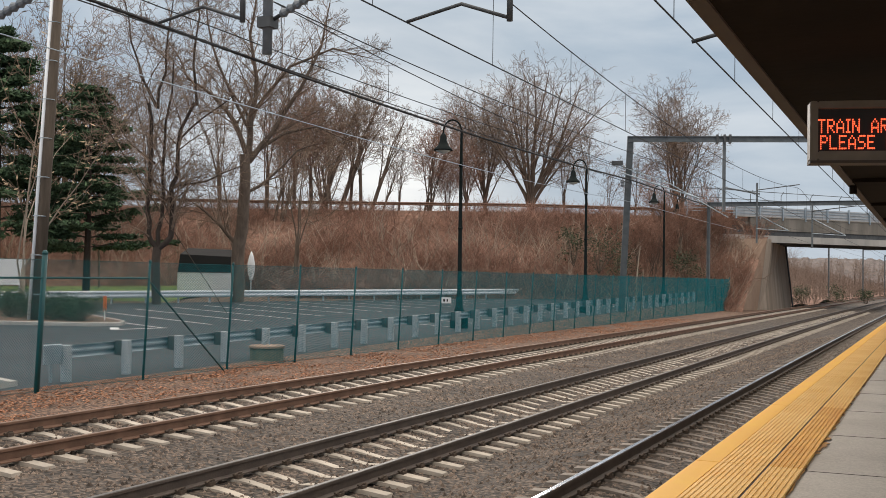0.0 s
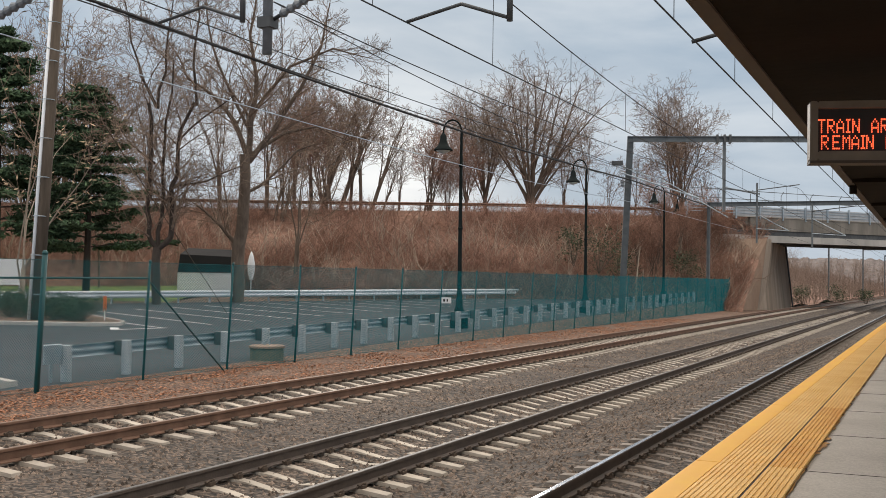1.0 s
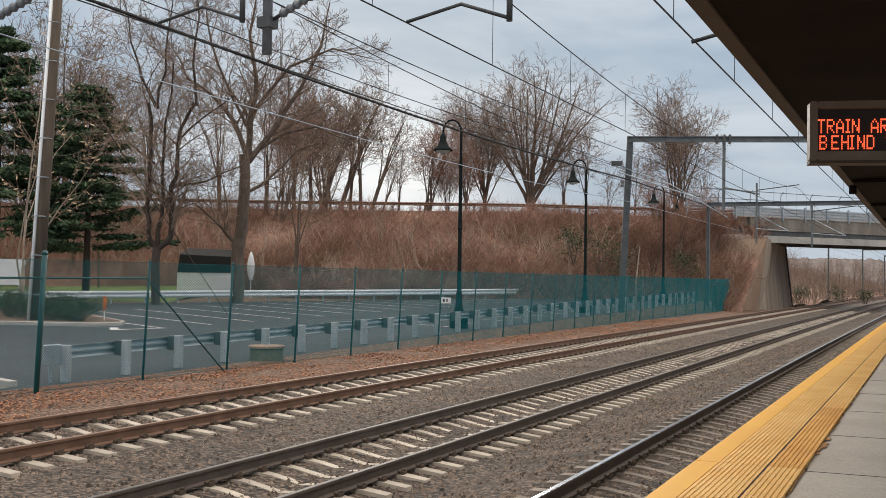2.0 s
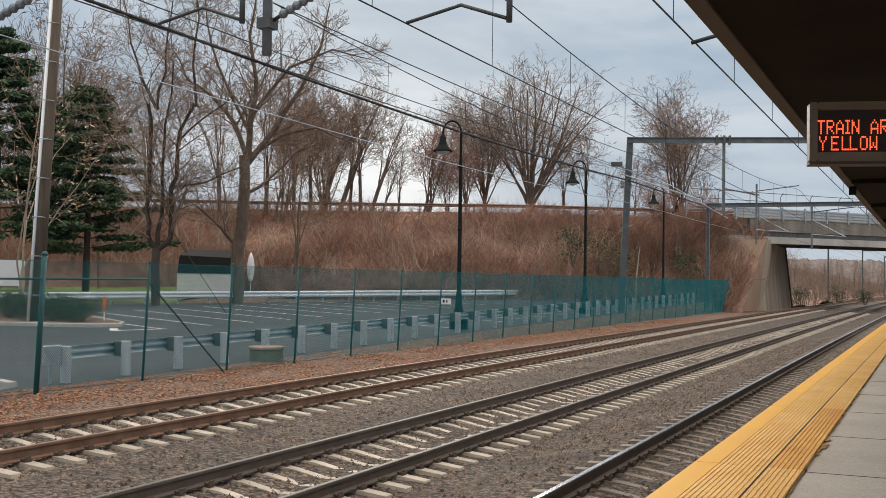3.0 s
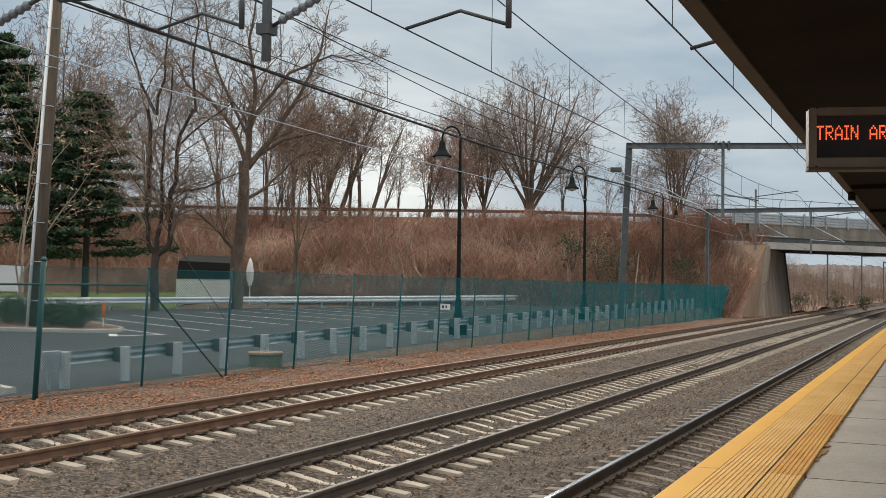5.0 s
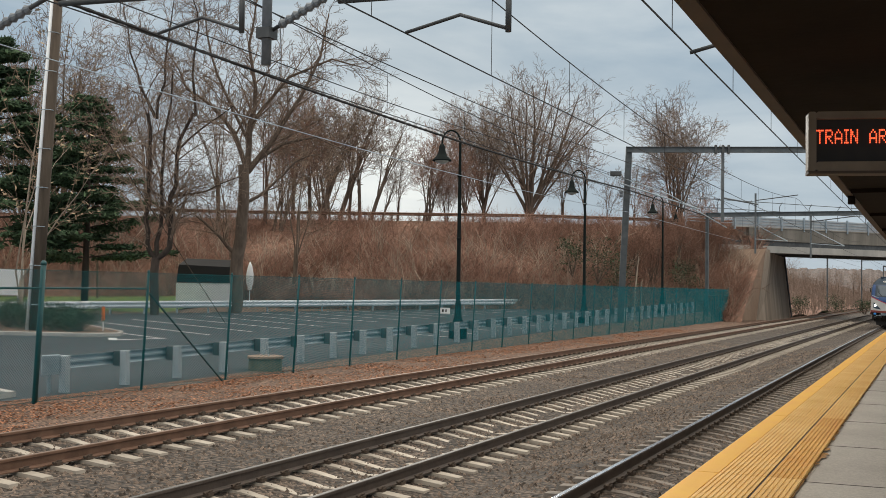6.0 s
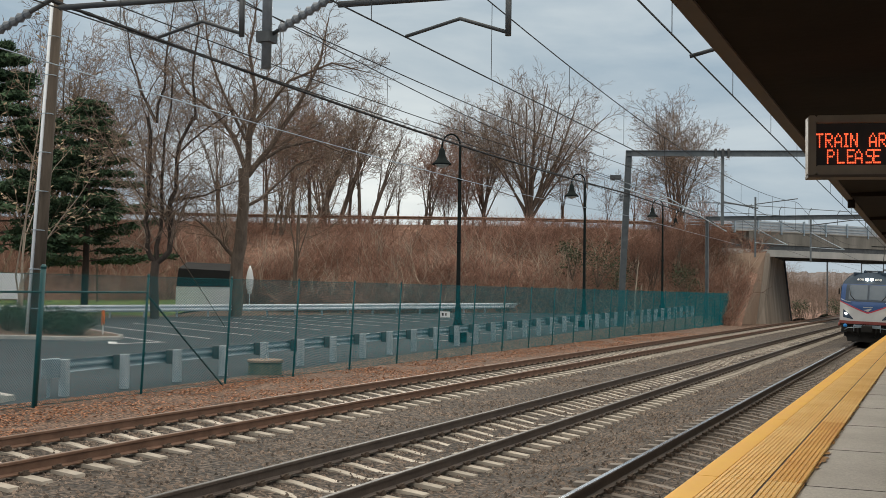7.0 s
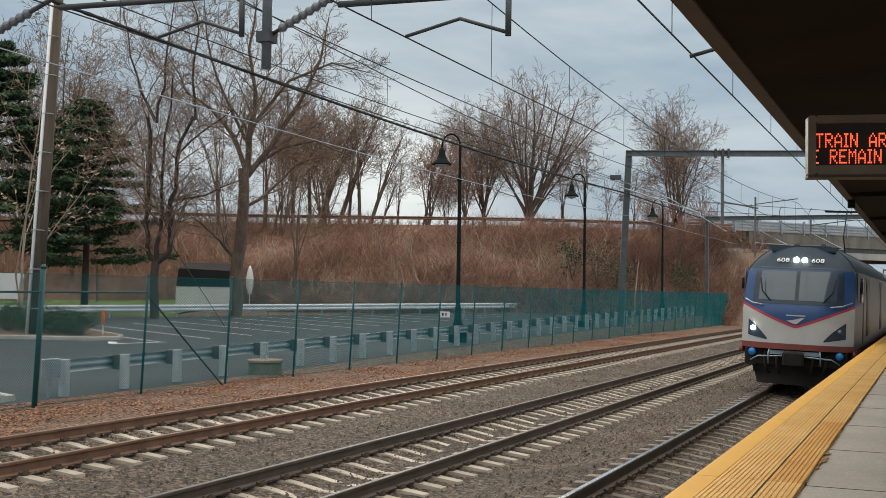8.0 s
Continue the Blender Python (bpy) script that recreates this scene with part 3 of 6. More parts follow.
def build_sign():
    w, h = 2.1, 0.478
    sign = thing("led_sign", "two-line red LED train sign hung under the canopy", "sign", at=pose(SIGN_X, SIGN_Y, SIGN_Z, 0, 0, 12))
    b = 0.062  # frame round the window
    part("housing", Shape().box(0.004, w, 0.16, 0.22, 0, h), M_SIGNBOX, sign)
    for n_, x0, x1, z0, z1 in (("frame_side", 0, b, 0, h), ("frame_side", w - b, w, 0, h), ("frame_bottom", b, w - b, 0, 0.075), ("frame_top", b, w - b, h - 0.058, h)):
        part(n_, Shape().bevel_box(x0, x1, -z1, -z0, 0, 0.165, 0.012, m=Matrix.Rotation(radians(-90), 4, "X") @ Matrix.Translation((0, 0, -0.005))), M_SIGNBOX, sign)
    part("sill", Shape().box(0.0, w, -0.01, 0.2, -0.022, 0.0), M_FASCIA, sign, "pale lower lip of the housing")
    part("display_panel", Shape().box(b - 0.02, w - b + 0.02, 0.060, 0.07, 0.07, h - 0.05), M_SIGNFACE, sign, "black display panel")
    for x in (0.95, 1.8):
        part("hanger", Shape().tube([(x, 0.1, h), (x, 0.1, 4.04 - SIGN_Z)], 0.02, 8), M_SIGNBOX, sign)
    x = 0.066
    for ch in "TRAIN ARRIVING":
        if ch == " ":
            x += 6 * DOT_W
            continue
        s, n = glyph_shape(ch)
        ob = part("letter", s, M_LED, sign, "glowing red dot-matrix letter")
        ob.matrix_basis = pose(x, 0.050, 0.338)
        x += (n + 1) * DOT_W
    # the lower line runs to the left; each letter turns back into the housing behind the frame
    letters = []
    x = 0.0
    for ch in "PLEASE REMAIN BEHIND YELLOW LINE.":
        if ch == " ":
            x += 6 * DOT_W
            continue
        s, n = glyph_shape(ch)
        for cycle in (0, 1):
            ob = part("letter", s, M_LED, sign, "glowing red dot-matrix letter of the running line")
            letters.append((ob, x, n * DOT_W, cycle))
        x += (n + 1) * DOT_W
    return sign, letters


SIGN, LETTERS = build_sign()
SCROLL = 0.482  # metres a second


# ---- fence ----
FENCE_H, LEAN = 2.85, radians(3.0)


def build_fence():
    fence = thing("chain_link_fence", "tall green chain-link fence leaning towards the tracks", "fence")
    n = 25
    z0 = -0.25
    up = Vector((math.sin(LEAN), 0, math.cos(LEAN)))
    s = Shape().tube([(0, 0, -0.1), up * FENCE_H], 0.030, 8)
    s.lathe([(0.034, FENCE_H - 0.02), (0.036, FENCE_H + 0.02), (0.018, FENCE_H + 0.06)], 8, Matrix.Rotation(LEAN, 4, "Y"))
    post = s.mesh("post", M_FENCE, True)
    s = Shape().tube([(0, 0, -0.1), up * (FENCE_H + 0.12)], 0.058, 10)
    s.lathe([(0.064, FENCE_H + 0.1), (0.064, FENCE_H + 0.14), (0.03, FENCE_H + 0.19)], 10, Matrix.Rotation(LEAN, 4, "Y"))
    stout = s.mesh("post", M_FENCE, True)
    ys = [18.65 + 3.5 * i for i in range(-3, n)]
    for i, y in enumerate(ys):
        o = new("post", stout if i in (3, n + 2) else post)
        o.parent, o.location = fence, (bend(FENCE, y), y, z0)
    a, b = ys[0], ys[-1]
    # woven wire: two families of slanted wires
    v, f = [], []
    pitch, r = 0.066, 0.0037
    h = FENCE_H - 0.06
    k = a - h
    while k < b:
        for sgn in (1, -1):
            q0, q1 = (k, k + h) if sgn > 0 else (k + h, k)
            p0 = (q0, 0.05)
            p1 = (q1, 0.05 + h)
            # trim to the ends of the fence
            def trim(p, q):
                y_, z_ = p
                if y_ < a:
                    z_ += (a - y_) * (q[1] - z_) / (q[0] - y_)
                    y_ = a
                if y_ > b:
                    z_ += (b - y_) * (q[1] - z_) / (q[0] - y_)
                    y_ = b
                return y_, z_
            p0, p1 = trim(p0, p1), trim(p1, p0)
            o = len(v)
            for y_, z_ in (p0, p1):
                x_ = bend(FENCE, y_) + math.sin(LEAN) * z_ + 0.036 + 0.004 * sgn
                v += [(x_ + r, y_, z0 + z_), (x_ - r * 0.5, y_ + r * 0.87, z0 + z_), (x_ - r * 0.5, y_ - r * 0.87, z0 + z_)]
            f += [(o, o + 1, o + 4, o + 3), (o + 1, o + 2, o + 5, o + 4), (o + 2, o, o + 3, o + 5)]
        k += pitch
    part("chain_link", Shape().add(v, f), M_WIRE_GREEN, fence, "green coated woven wire", kind="stuff")
    for z_, rr in ((FENCE_H - 0.02, 0.006), (0.06, 0.006)):
        part("tension_wire", Shape().tube([(bend(FENCE, y) + math.sin(LEAN) * z_ + 0.03, y, z0 + z_) for y in ys], rr, 4), M_FENCE, fence)
    xr = lambda y, z_: (bend(FENCE, y) + math.sin(LEAN) * z_, y, z0 + z_)
    part("brace_rail", Shape().tube([xr(ys[0], 2.42), xr(ys[4], 2.46)], 0.022, 8), M_FENCE, fence)
    part("diagonal_brace", Shape().tube([xr(ys[4], 2.40), (bend(FENCE, ys[5]) + 0.10, ys[5] - 0.22, z0)], 0.022, 8), M_FENCE, fence)
    part("mile_plate", Shape().bevel_box(0, 0.40, -0.01, 0.01, 0, 0.22, 0.01, m=Matrix.Translation((bend(FENCE, ys[9]) + 0.16, ys[9] - 0.1, z0 + 1.62))), M_WHITE, fence, "small white plate with black marks")
    for i, w in enumerate((0.07, 0.05)):
        part("plate_mark", Shape().box(0.08 + i * 0.14, 0.08 + i * 0.14 + w, -0.016, -0.012, 0.06, 0.16, m=Matrix.Translation((bend(FENCE, ys[9]) + 0.16, ys[9] - 0.1, z0 + 1.62))), M_BLACK, fence)
    # shut service gate near the far end
    for y in (92.0, 99.0):
        part("gate_leg", Shape().tube([xr(y, 0.02), xr(y + 1.4, 2.3), xr(y + 4.2, 2.3), xr(y + 5.4, 0.02)], 0.045, 8), M_FENCE, fence)


build_fence()

# ---- guard rails ----
W_BEAM = [(0.0, -0.155), (0.02, -0.155), (0.075, -0.10), (0.075, -0.06), (0.015, -0.015), (0.015, 0.015), (0.075, 0.06), (0.075, 0.10), (0.02, 0.155), (0.0, 0.155),
          (0.008, 0.14), (0.06, 0.095), (0.06, 0.062), (0.0, 0.02), (0.0, -0.02), (0.06, -0.062), (0.06, -0.095), (0.008, -0.14)]


def build_guard_rail(label, pts, gap, posts_mat, beam_mat, flip, height=0.68, post_h=0.88, post_w=0.11, tall=1.0):
    rail = thing("guard_rail", label, "guard rail", group="guard rails of the car park")
    prof = [(-a * flip - 0.13 * flip, h * tall) for a, h in W_BEAM]
    part("beam", Shape().sweep(prof, [(x, y, z + height) for x, y, z in pts]), beam_mat, rail)
    length = 0.0
    need = 0.05
    for p, q in zip(pts, pts[1:]):
        p, q = Vector(p), Vector(q)
        d = (q - p).length
        ang = math.atan2(-(q - p).x, (q - p).y)
        while need < d:
            c = p + (q - p) * (need / d)
            m = Matrix.Translation(c) @ Matrix.Rotation(ang, 4, "Z")
            part("post", Shape().bevel_box(flip * 0.2 - post_w, flip * 0.2 + post_w, -post_w * 0.8, post_w * 0.8, -0.2, post_h, 0.02, m=m), posts_mat, rail)
            lo, hi = sorted((flip * -0.13, flip * 0.1))
            part("block", Shape().bevel_box(lo, hi, -0.09, 0.09, height - 0.2, height + 0.19, 0.015, m=m), M_STEEL_DARK if flip > 0 else posts_mat, rail, "dark offset block" if flip > 0 else "")
            need += gap
        need -= d
    return rail


build_guard_rail("galvanised steel guard rail on grey timber posts by the fence", [(bend(-19.25, y), y, lot_z(-19.2, y)) for y in span(21.4, 98, 24)], 2.2, M_POSTWOOD, M_GALV, 1)
x_end = bend(-19.12, 21.1)
solid("rail_end_plate", Shape().bevel_box(x_end - 0.03, x_end + 0.03, 20.75, 21.35, lot_z(-19, 21) + 0.45, lot_z(-19, 21) + 0.92, 0.02).box(x_end - 0.05, x_end - 0.03, 21.0, 21.1, lot_z(-19, 21) - 0.2, lot_z(-19, 21) + 0.85), M_GALV, "pale plate on a post at the guard rail end", "guard rail plate")
FAR_A, FAR_B = Vector((-56.0, 44.0)), Vector((-31.4, 96.2))
build_guard_rail("pale galvanised guard rail at the far side of the car park",
                 [(p.x, p.y, lot_z(p.x, p.y)) for p in [FAR_A.lerp(FAR_B, t) for t in span(0, 1, 12)]], 2.4, M_POSTWOOD, M_GALV_WHITE, -1, 0.62, 0.78, 0.07, 1.5)


# ---- car park paint, island, shelter ----
def build_lot():
    def strip(a, b, w):
        d = (Vector(b) - Vector(a)).normalized()
        nrm = Vector((-d.y, d.x)) * w / 2
        s = Shape()
        n = 8
        pts = [Vector(a).lerp(Vector(b), t) for t in span(0, 1, n)]
        s.grid(lambda u, k: (pts[int(k)].x + nrm.x * u, pts[int(k)].y + nrm.y * u, lot_z(pts[int(k)].x, pts[int(k)].y) + 0.006), (-1, 1), range(n))
        return s
    lines = thing("bay_markings", "white painted parking bay lines on asphalt", "road marking", kind="structure")
    for i in range(15):
        y = 40.1 + 3.5 * i
        reach = 0.55 if i == 0 else 1.0 if i < 9 else 0.75
        part("bay_line", strip((-30.3 - 12.8 * reach, y + 7.1 * reach), (-30.3, y), 0.13), M_LINE, lines)
        if i > 3:
            part("bay_line", strip((-25.6, y - 2.5), (-20.6, y - 5.2), 0.13), M_LINE, lines)
    part("arrow_mark", strip((-31.2, 38.0), (-30.3, 40.3), 0.25), M_LINE, lines)
    part("arrow_mark", strip((-31.2, 38.0), (-32.2, 39.2), 0.35), M_LINE, lines)
    # planted island with a kerb
    isl = [(-52, 33.5), (-37.5, 38.0), (-33.6, 39.2), (-32.8, 40.2), (-33.6, 41.4), (-40, 46), (-55, 50)]
    s = Shape()
    s.add([(x, y, lot_z(x, y) - 0.1) for x, y in isl] + [(x, y, lot_z(x, y) + 0.15) for x, y in isl],
          [tuple(range(7, 14))] + [(i, (i + 1) % 7, 7 + (i + 1) % 7, 7 + i) for i in range(7)])
    solid("planted_island", s, M_LITTER, "mulched planting island in the car park", "island", kind="structure")
    k = Shape().sweep([(-0.14, -0.05), (-0.14, 0.14), (-0.11, 0.17), (-0.02, 0.17), (0.0, 0.14), (0.0, -0.05)], [(x, y, lot_z(x, y)) for x, y in reversed(isl[:6])])
    solid("kerb", k, M_KERB, "pale concrete kerb round the island", "kerb", kind="structure")
    k = Shape().sweep([(-0.14, -0.05), (-0.14, 0.10), (-0.02, 0.13), (0.0, -0.05)], [(-18.6, 16.0, lot_z(-18.6, 16)), (-19.3, 20.2, lot_z(-19, 20)), (-23, 21.6, lot_z(-23, 21)), (-30, 21.4, lot_z(-30, 21))])
    solid("kerb", k, M_KERB, "pale concrete kerb at the car park's corner", "kerb", kind="structure")
    # concrete drum by the fence
    s = Shape().lathe([(0.50, -0.1), (0.50, 0.36), (0.47, 0.40), (0.0, 0.41)], 24)
    drum = thing("manhole_drum", "round mossy concrete footing by the fence", "footing", at=pose(-18.35, 29.3, -0.25))
    part("drum", s, M_MOSSY, drum)
    part("lid", Shape().lathe([(0.54, 0.40), (0.54, 0.46), (0.51, 0.48), (0.0, 0.48)], 24), M_OLD_CONCRETE, drum)
    part("bolt_cage", Shape().tube([(-0.08, 0, 0.48), (0.02, 0.05, 0.72), (0.0, 0, 0.86)], 0.02, 5).tube([(0.1, 0.0, 0.48), (0.04, 0.02, 0.75)], 0.015, 5), M_GALV, drum)


build_lot()


def build_shed():
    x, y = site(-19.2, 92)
    z = lot_z(x, y) - 0.1
    shed = thing("dumpster_shelter", "white box shelter with a sloping black lid", "shelter", at=pose(x, y, z, 0, 0, 23))
    part("body", Shape().bevel_box(-2.15, 2.15, -1.0, 1.0, 0, 2.0, 0.04), M_WHITE, shed, "white ribbed panels")
    for q in span(-2.0, 2.0, 11):
        part("rib", Shape().box(q - 0.025, q + 0.025, -1.03, -1.0, 0.05, 1.95), M_WHITE, shed)
    s = Shape().add([(-2.1, -1.05, 2.03), (2.2, -1.05, 2.03), (2.2, 1.05, 3.7), (-2.1, 1.05, 3.7), (-1.95, -1.05, 3.45), (2.15, -1.05, 3.3), (2.1, 0.95, 3.9), (-1.75, 0.95, 4.0)],
                    [(0, 1, 2, 3), (4, 7, 6, 5), (0, 4, 5, 1), (1, 5, 6, 2), (2, 6, 7, 3), (3, 7, 4, 0)])
    part("lid", s, M_BLACK, shed, "black sloping lid")
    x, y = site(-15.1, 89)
    um = thing("closed_umbrella", "closed white patio umbrella on a pole", "umbrella", at=pose(x, y, lot_z(x, y) - 0.1))
    part("pole", Shape().tube([(0, 0, 0), (0, 0, 3.3)], 0.04, 8), M_WHITE, um)
    part("canopy", Shape().lathe([(0.03, 3.75), (0.17, 3.4), (0.29, 2.8), (0.27, 2.1), (0.15, 1.7), (0.18, 1.55)][::-1], 12), M_WHITE, um, smooth=True)
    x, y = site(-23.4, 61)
    bd = thing("notice_board", "white notice board on grey posts by the island", "sign board", at=pose(x, y, lot_z(x, y), 0, 0, 25))
    part("panel", Shape().bevel_box(-1.0, 0.9, -0.04, 0.04, 1.45, 2.85, 0.02), M_WHITE, bd)
    for q in (-0.7, 0.6):
        part("post", Shape().box(q - 0.05, q + 0.05, 0.05, 0.13, -0.1, 2.7), M_POSTWOOD, bd)
    mk = thing("marker_post", "orange marker post on the kerb", "marker", at=pose(-34.4, 41.2, lot_z(-34, 41) + 0.15))
    part("post", Shape().tube([(0, 0, 0), (0, 0, 0.55)], 0.025, 6), M_WHITE, mk)
    part("blade", Shape().bevel_box(-0.09, 0.09, -0.02, 0.02, 0.45, 1.1, 0.01), M_ORANGE, mk)


build_shed()


# ---- lamps, pole ----
def build_lamps():
    H = 9.85
    lamp = thing("street_lamp", "black-green gooseneck lamp post with a bell shade", "street lamp", group="lamp posts along the fence")
    part("footing", Shape().lathe([(0.42, -0.3), (0.42, 0.62), (0.36, 0.70), (0.0, 0.71)], 12), M_LAMP, lamp)
    part("base", Shape().lathe([(0.24, 0.6), (0.24, 0.8), (0.17, 1.0), (0.13, 1.6), (0.105, 1.75)], 12), M_LAMP, lamp, smooth=True)
    arc = [(0, 0, 0.6), (0, 0, 2.0), (0, 0, 6.0), (0, 0, H - 0.8)] + [(-0.42 + 0.42 * math.cos(a), 0, H - 0.8 + 0.55 * math.sin(a)) for a in span(0.25, 3.0, 9)] + [(-0.84, 0, H - 1.0)]
    part("shaft", Shape().tube(arc, [0.11, 0.10, 0.085, 0.06] + [0.042] * 10, 10), M_LAMP, lamp, smooth=True)
    for z in (2.0, 4.6, 7.5):
        part("collar", Shape().lathe([(0.10, z - 0.06), (0.125, z), (0.10, z + 0.06)], 10), M_LAMP, lamp)
    shade = part("shade", Shape().lathe([(0.05, H - 0.85), (0.14, H - 1.0), (0.17, H - 1.25), (0.26, H - 1.45), (0.44, H - 1.62), (0.45, H - 1.68), (0.10, H - 1.66)][::-1], 16, Matrix.Translation((-0.84, 0, 0))), M_LAMP, lamp, smooth=True)
    part("lens", Shape().lathe([(0.05, H - 1.82), (0.26, H - 1.74), (0.34, H - 1.67)], 14, Matrix.Translation((-0.84, 0, 0))), M_LENS, shade, "pale glass lens", smooth=True)
    spots = [(-20.0, 48.35), (-20.0, 69.0), (-20.2, 92.5), (-21.5, 108.0)]
    for i, (x, y) in enumerate(spots):
        m = pose(x, y, lot_z(x, y), 0, 0, 23)
        if i == 0:
            lamp.matrix_basis = m
        else:
            copy_thing(lamp, m)


build_lamps()


def build_pole():
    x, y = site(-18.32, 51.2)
    pole = thing("utility_pole", "weathered wooden utility pole with a white conduit", "utility pole", at=pose(x, y, lot_z(x, y) + 0.1, 0, 2.6, 20))
    part("shaft", Shape().tube([(0, 0, -0.3), (0, 0, 6), (0, 0, 18)], [0.27, 0.245, 0.19], 14), M_POLE, pole, smooth=True)
    part("conduit", Shape().tube([(-0.31, -0.10, -0.2), (-0.29, -0.1, 6), (-0.235, -0.08, 17.0)], 0.085, 10), M_CONDUIT, pole, "white plastic conduit", smooth=True)
    for z in span(1.2, 13.5, 8):
        part("strap", Shape().tube([(-0.43, -0.1, z), (-0.2, -0.34, z), (0.1, -0.32, z), (0.2, -0.1, z)], 0.02, 5), M_GALV, pole)
    part("crossarm", Shape().box(-1.3, 1.3, -0.32, -0.2, 17.1, 17.25), M_POLE, pole)


build_pole()


def build_stays():
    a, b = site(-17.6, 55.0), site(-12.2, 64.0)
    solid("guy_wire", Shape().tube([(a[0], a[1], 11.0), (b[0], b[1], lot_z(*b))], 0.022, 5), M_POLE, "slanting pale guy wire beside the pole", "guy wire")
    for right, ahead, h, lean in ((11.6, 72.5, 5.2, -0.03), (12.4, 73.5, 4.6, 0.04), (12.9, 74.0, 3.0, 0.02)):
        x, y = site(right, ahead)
        solid("bare_sapling", Shape().tube([(x, y, -0.3), (x + lean * h * 0.5, y, h * 0.55), (x + lean * h * 1.6, y, h)], [0.07, 0.05, 0.025], 6), M_BRUSH_PALE, "pale dead sapling trunk behind the fence", "sapling", group="dead saplings")


build_stays()


# ---- overhead line ----
def build_catenary():
    def portal(name, y, left, right, top, label, lean_x=0.0):
        p = thing(name, label, "catenary portal", group="catenary portals")
        cols = [left] if right is None else [left, right]
        w = 0.20 if y < 80 else 0.13
        for x in cols:
            for a, b_, c, d in ((-w, -w + 0.03, -w, w), (w - 0.03, w, -w, w), (-w + 0.03, w - 0.03, -0.02, 0.02)):
                lean = Matrix(((1, 0, lean_x, 0), (0, 1, 0, 0), (0, 0, 1, 0), (0, 0, 0, 1)))
                part("column_plate", Shape().box(x + a, x + b_, y + c, y + d, -0.5, top, m=lean), M_STEEL, p)
        x1 = 3.0 if right is None else right + 0.3
        for dz0, dz1, dy in ((-0.36, -0.33, 0.14), (0.0, -0.03, 0.14), (-0.33, -0.03, 0.025)):
            part("beam_plate", Shape().box(left - w + lean_x * top, x1, y - dy, y + dy, top + min(dz0, dz1), top + max(dz0, dz1)), M_STEEL, p)
        return p
    p = portal("catenary_portal", 71.0, -18.0, 6.2, 11.55, "grey steel catenary portal across the tracks", 0.042)
    x = -11.65
    part("hanger_post", Shape().box(x - 0.09, x + 0.09, 70.9, 71.1, 6.8, 11.2), M_STEEL, p)
    for q in (x - 0.45, x, x + 0.35):
        part("clamp", Shape().box(q - 0.07, q + 0.07, 70.78, 71.22, 11.1, 11.65), M_STEEL_DARK, p)
    part("strut", Shape().tube([(x, 70.95, 8.3), (x + 2.2, 70.9, 7.9)], 0.05, 6), M_STEEL, p)
    part("strut", Shape().tube([(-18.1, 70.8, 9.2), (-13.2, 70.8, 7.6)], 0.045, 6), M_GALV, p)
    part("strut", Shape().tube([(-18.1, 70.8, 9.6), (-15.0, 70.8, 8.5), (-11.4, 70.8, 6.4)], 0.03, 6), M_GALV, p)
    part("bracket", Shape().box(-18.7, -18.0, 70.7, 71.3, 9.7, 9.95), M_STEEL_DARK, p)
    part("insulator", Shape().lathe([(0.10, 0), (0.13, 0.1), (0.10, 0.2), (0.13, 0.3), (0.10, 0.4)], 10, Matrix.Translation((-18.0, 70.7, 8.3))), M_INSUL, p)
    # this portal stands askew to the line
    turn = Matrix.Translation((-18.2, 71.0, 0)) @ Matrix.Rotation(radians(17), 4, "Z") @ Matrix.Translation((18.0, -71.0, 0))
    p.matrix_basis = turn
    p2 = portal("catenary_portal", 97.0, -17.4, 6.4, 9.05, "grey steel catenary portal in front of the bridge")
    for x_, z0_, z1_ in ((-13.4, 5.6, 10.6), (-9.0, 5.2, 8.8)):
        part("hanger_post", Shape().box(x_ - 0.07, x_ + 0.07, 96.7, 96.85, z0_, z1_), M_STEEL, p2)
        part("strut", Shape().tube([(x_, 96.7, z0_ + 2.4), (x_ + 2.6, 96.7, z0_ + 1.0)], 0.04, 6), M_GALV, p2)
        part("strut", Shape().tube([(x_, 96.7, z0_ + 1.2), (x_ + 2.6, 96.7, z0_ + 1.0)], 0.03, 6), M_GALV, p2)
        part("strut", Shape().tube([(x_, 96.7, z1_ - 0.6), (x_ + 3.4, 96.7, z1_ - 0.2)], 0.04, 6), M_STEEL_DARK, p2)
    for y, l, r, top in ((150.0, -19, 6, 9.0), (205.0, -19, 6, 10.0), (260.0, -18, 6, 10.0), (320.0, -18, 6, 10.0)):
        portal("catenary_portal", y, bend(l, y), bend(r, y), top, "distant grey steel catenary portal beyond the bridge")
    # gear of the portal that stands over the camera
    y0 = 16.2
    g = thing("catenary_gear", "steel registration pipes and insulators of a catenary portal", "catenary gear")
    T = lambda n_, pts, r, m=M_STEEL_DARK, sides=8: part(n_, Shape().tube([(x_, y0 + dy, z_) for x_, dy, z_ in pts], r, sides), m, g, smooth=True)
    T("beam_pipe", [(-24, 0, 9.2), (6, 0, 9.2)], 0.16, M_STEEL)
    T("upright", [(-22.5, 0, -0.5), (-22.5, 0, 9.4)], 0.16, M_STEEL)
    T("upright", [(5.5, 0, 1.14), (5.5, 0, 9.4)], 0.16, M_STEEL)
    for cx, zc in ((FAR - 0.6, 6.68), (MID, 6.33), (NEAR, 5.70)):
        if cx < NEAR:
            T("register_pipe", [(cx - (2.2 if cx < FAR else 1.2), 0, zc + 0.76 - 0.1 * (cx > FAR)), (cx + 1.95, 0, zc + 0.64 - 0.06 * (cx > FAR))], 0.055)
        if cx < NEAR:
            T("drop_tube", [(cx + 1.75, 0, zc + 0.7), (cx + 1.75, 0, zc - 0.08)], 0.05)
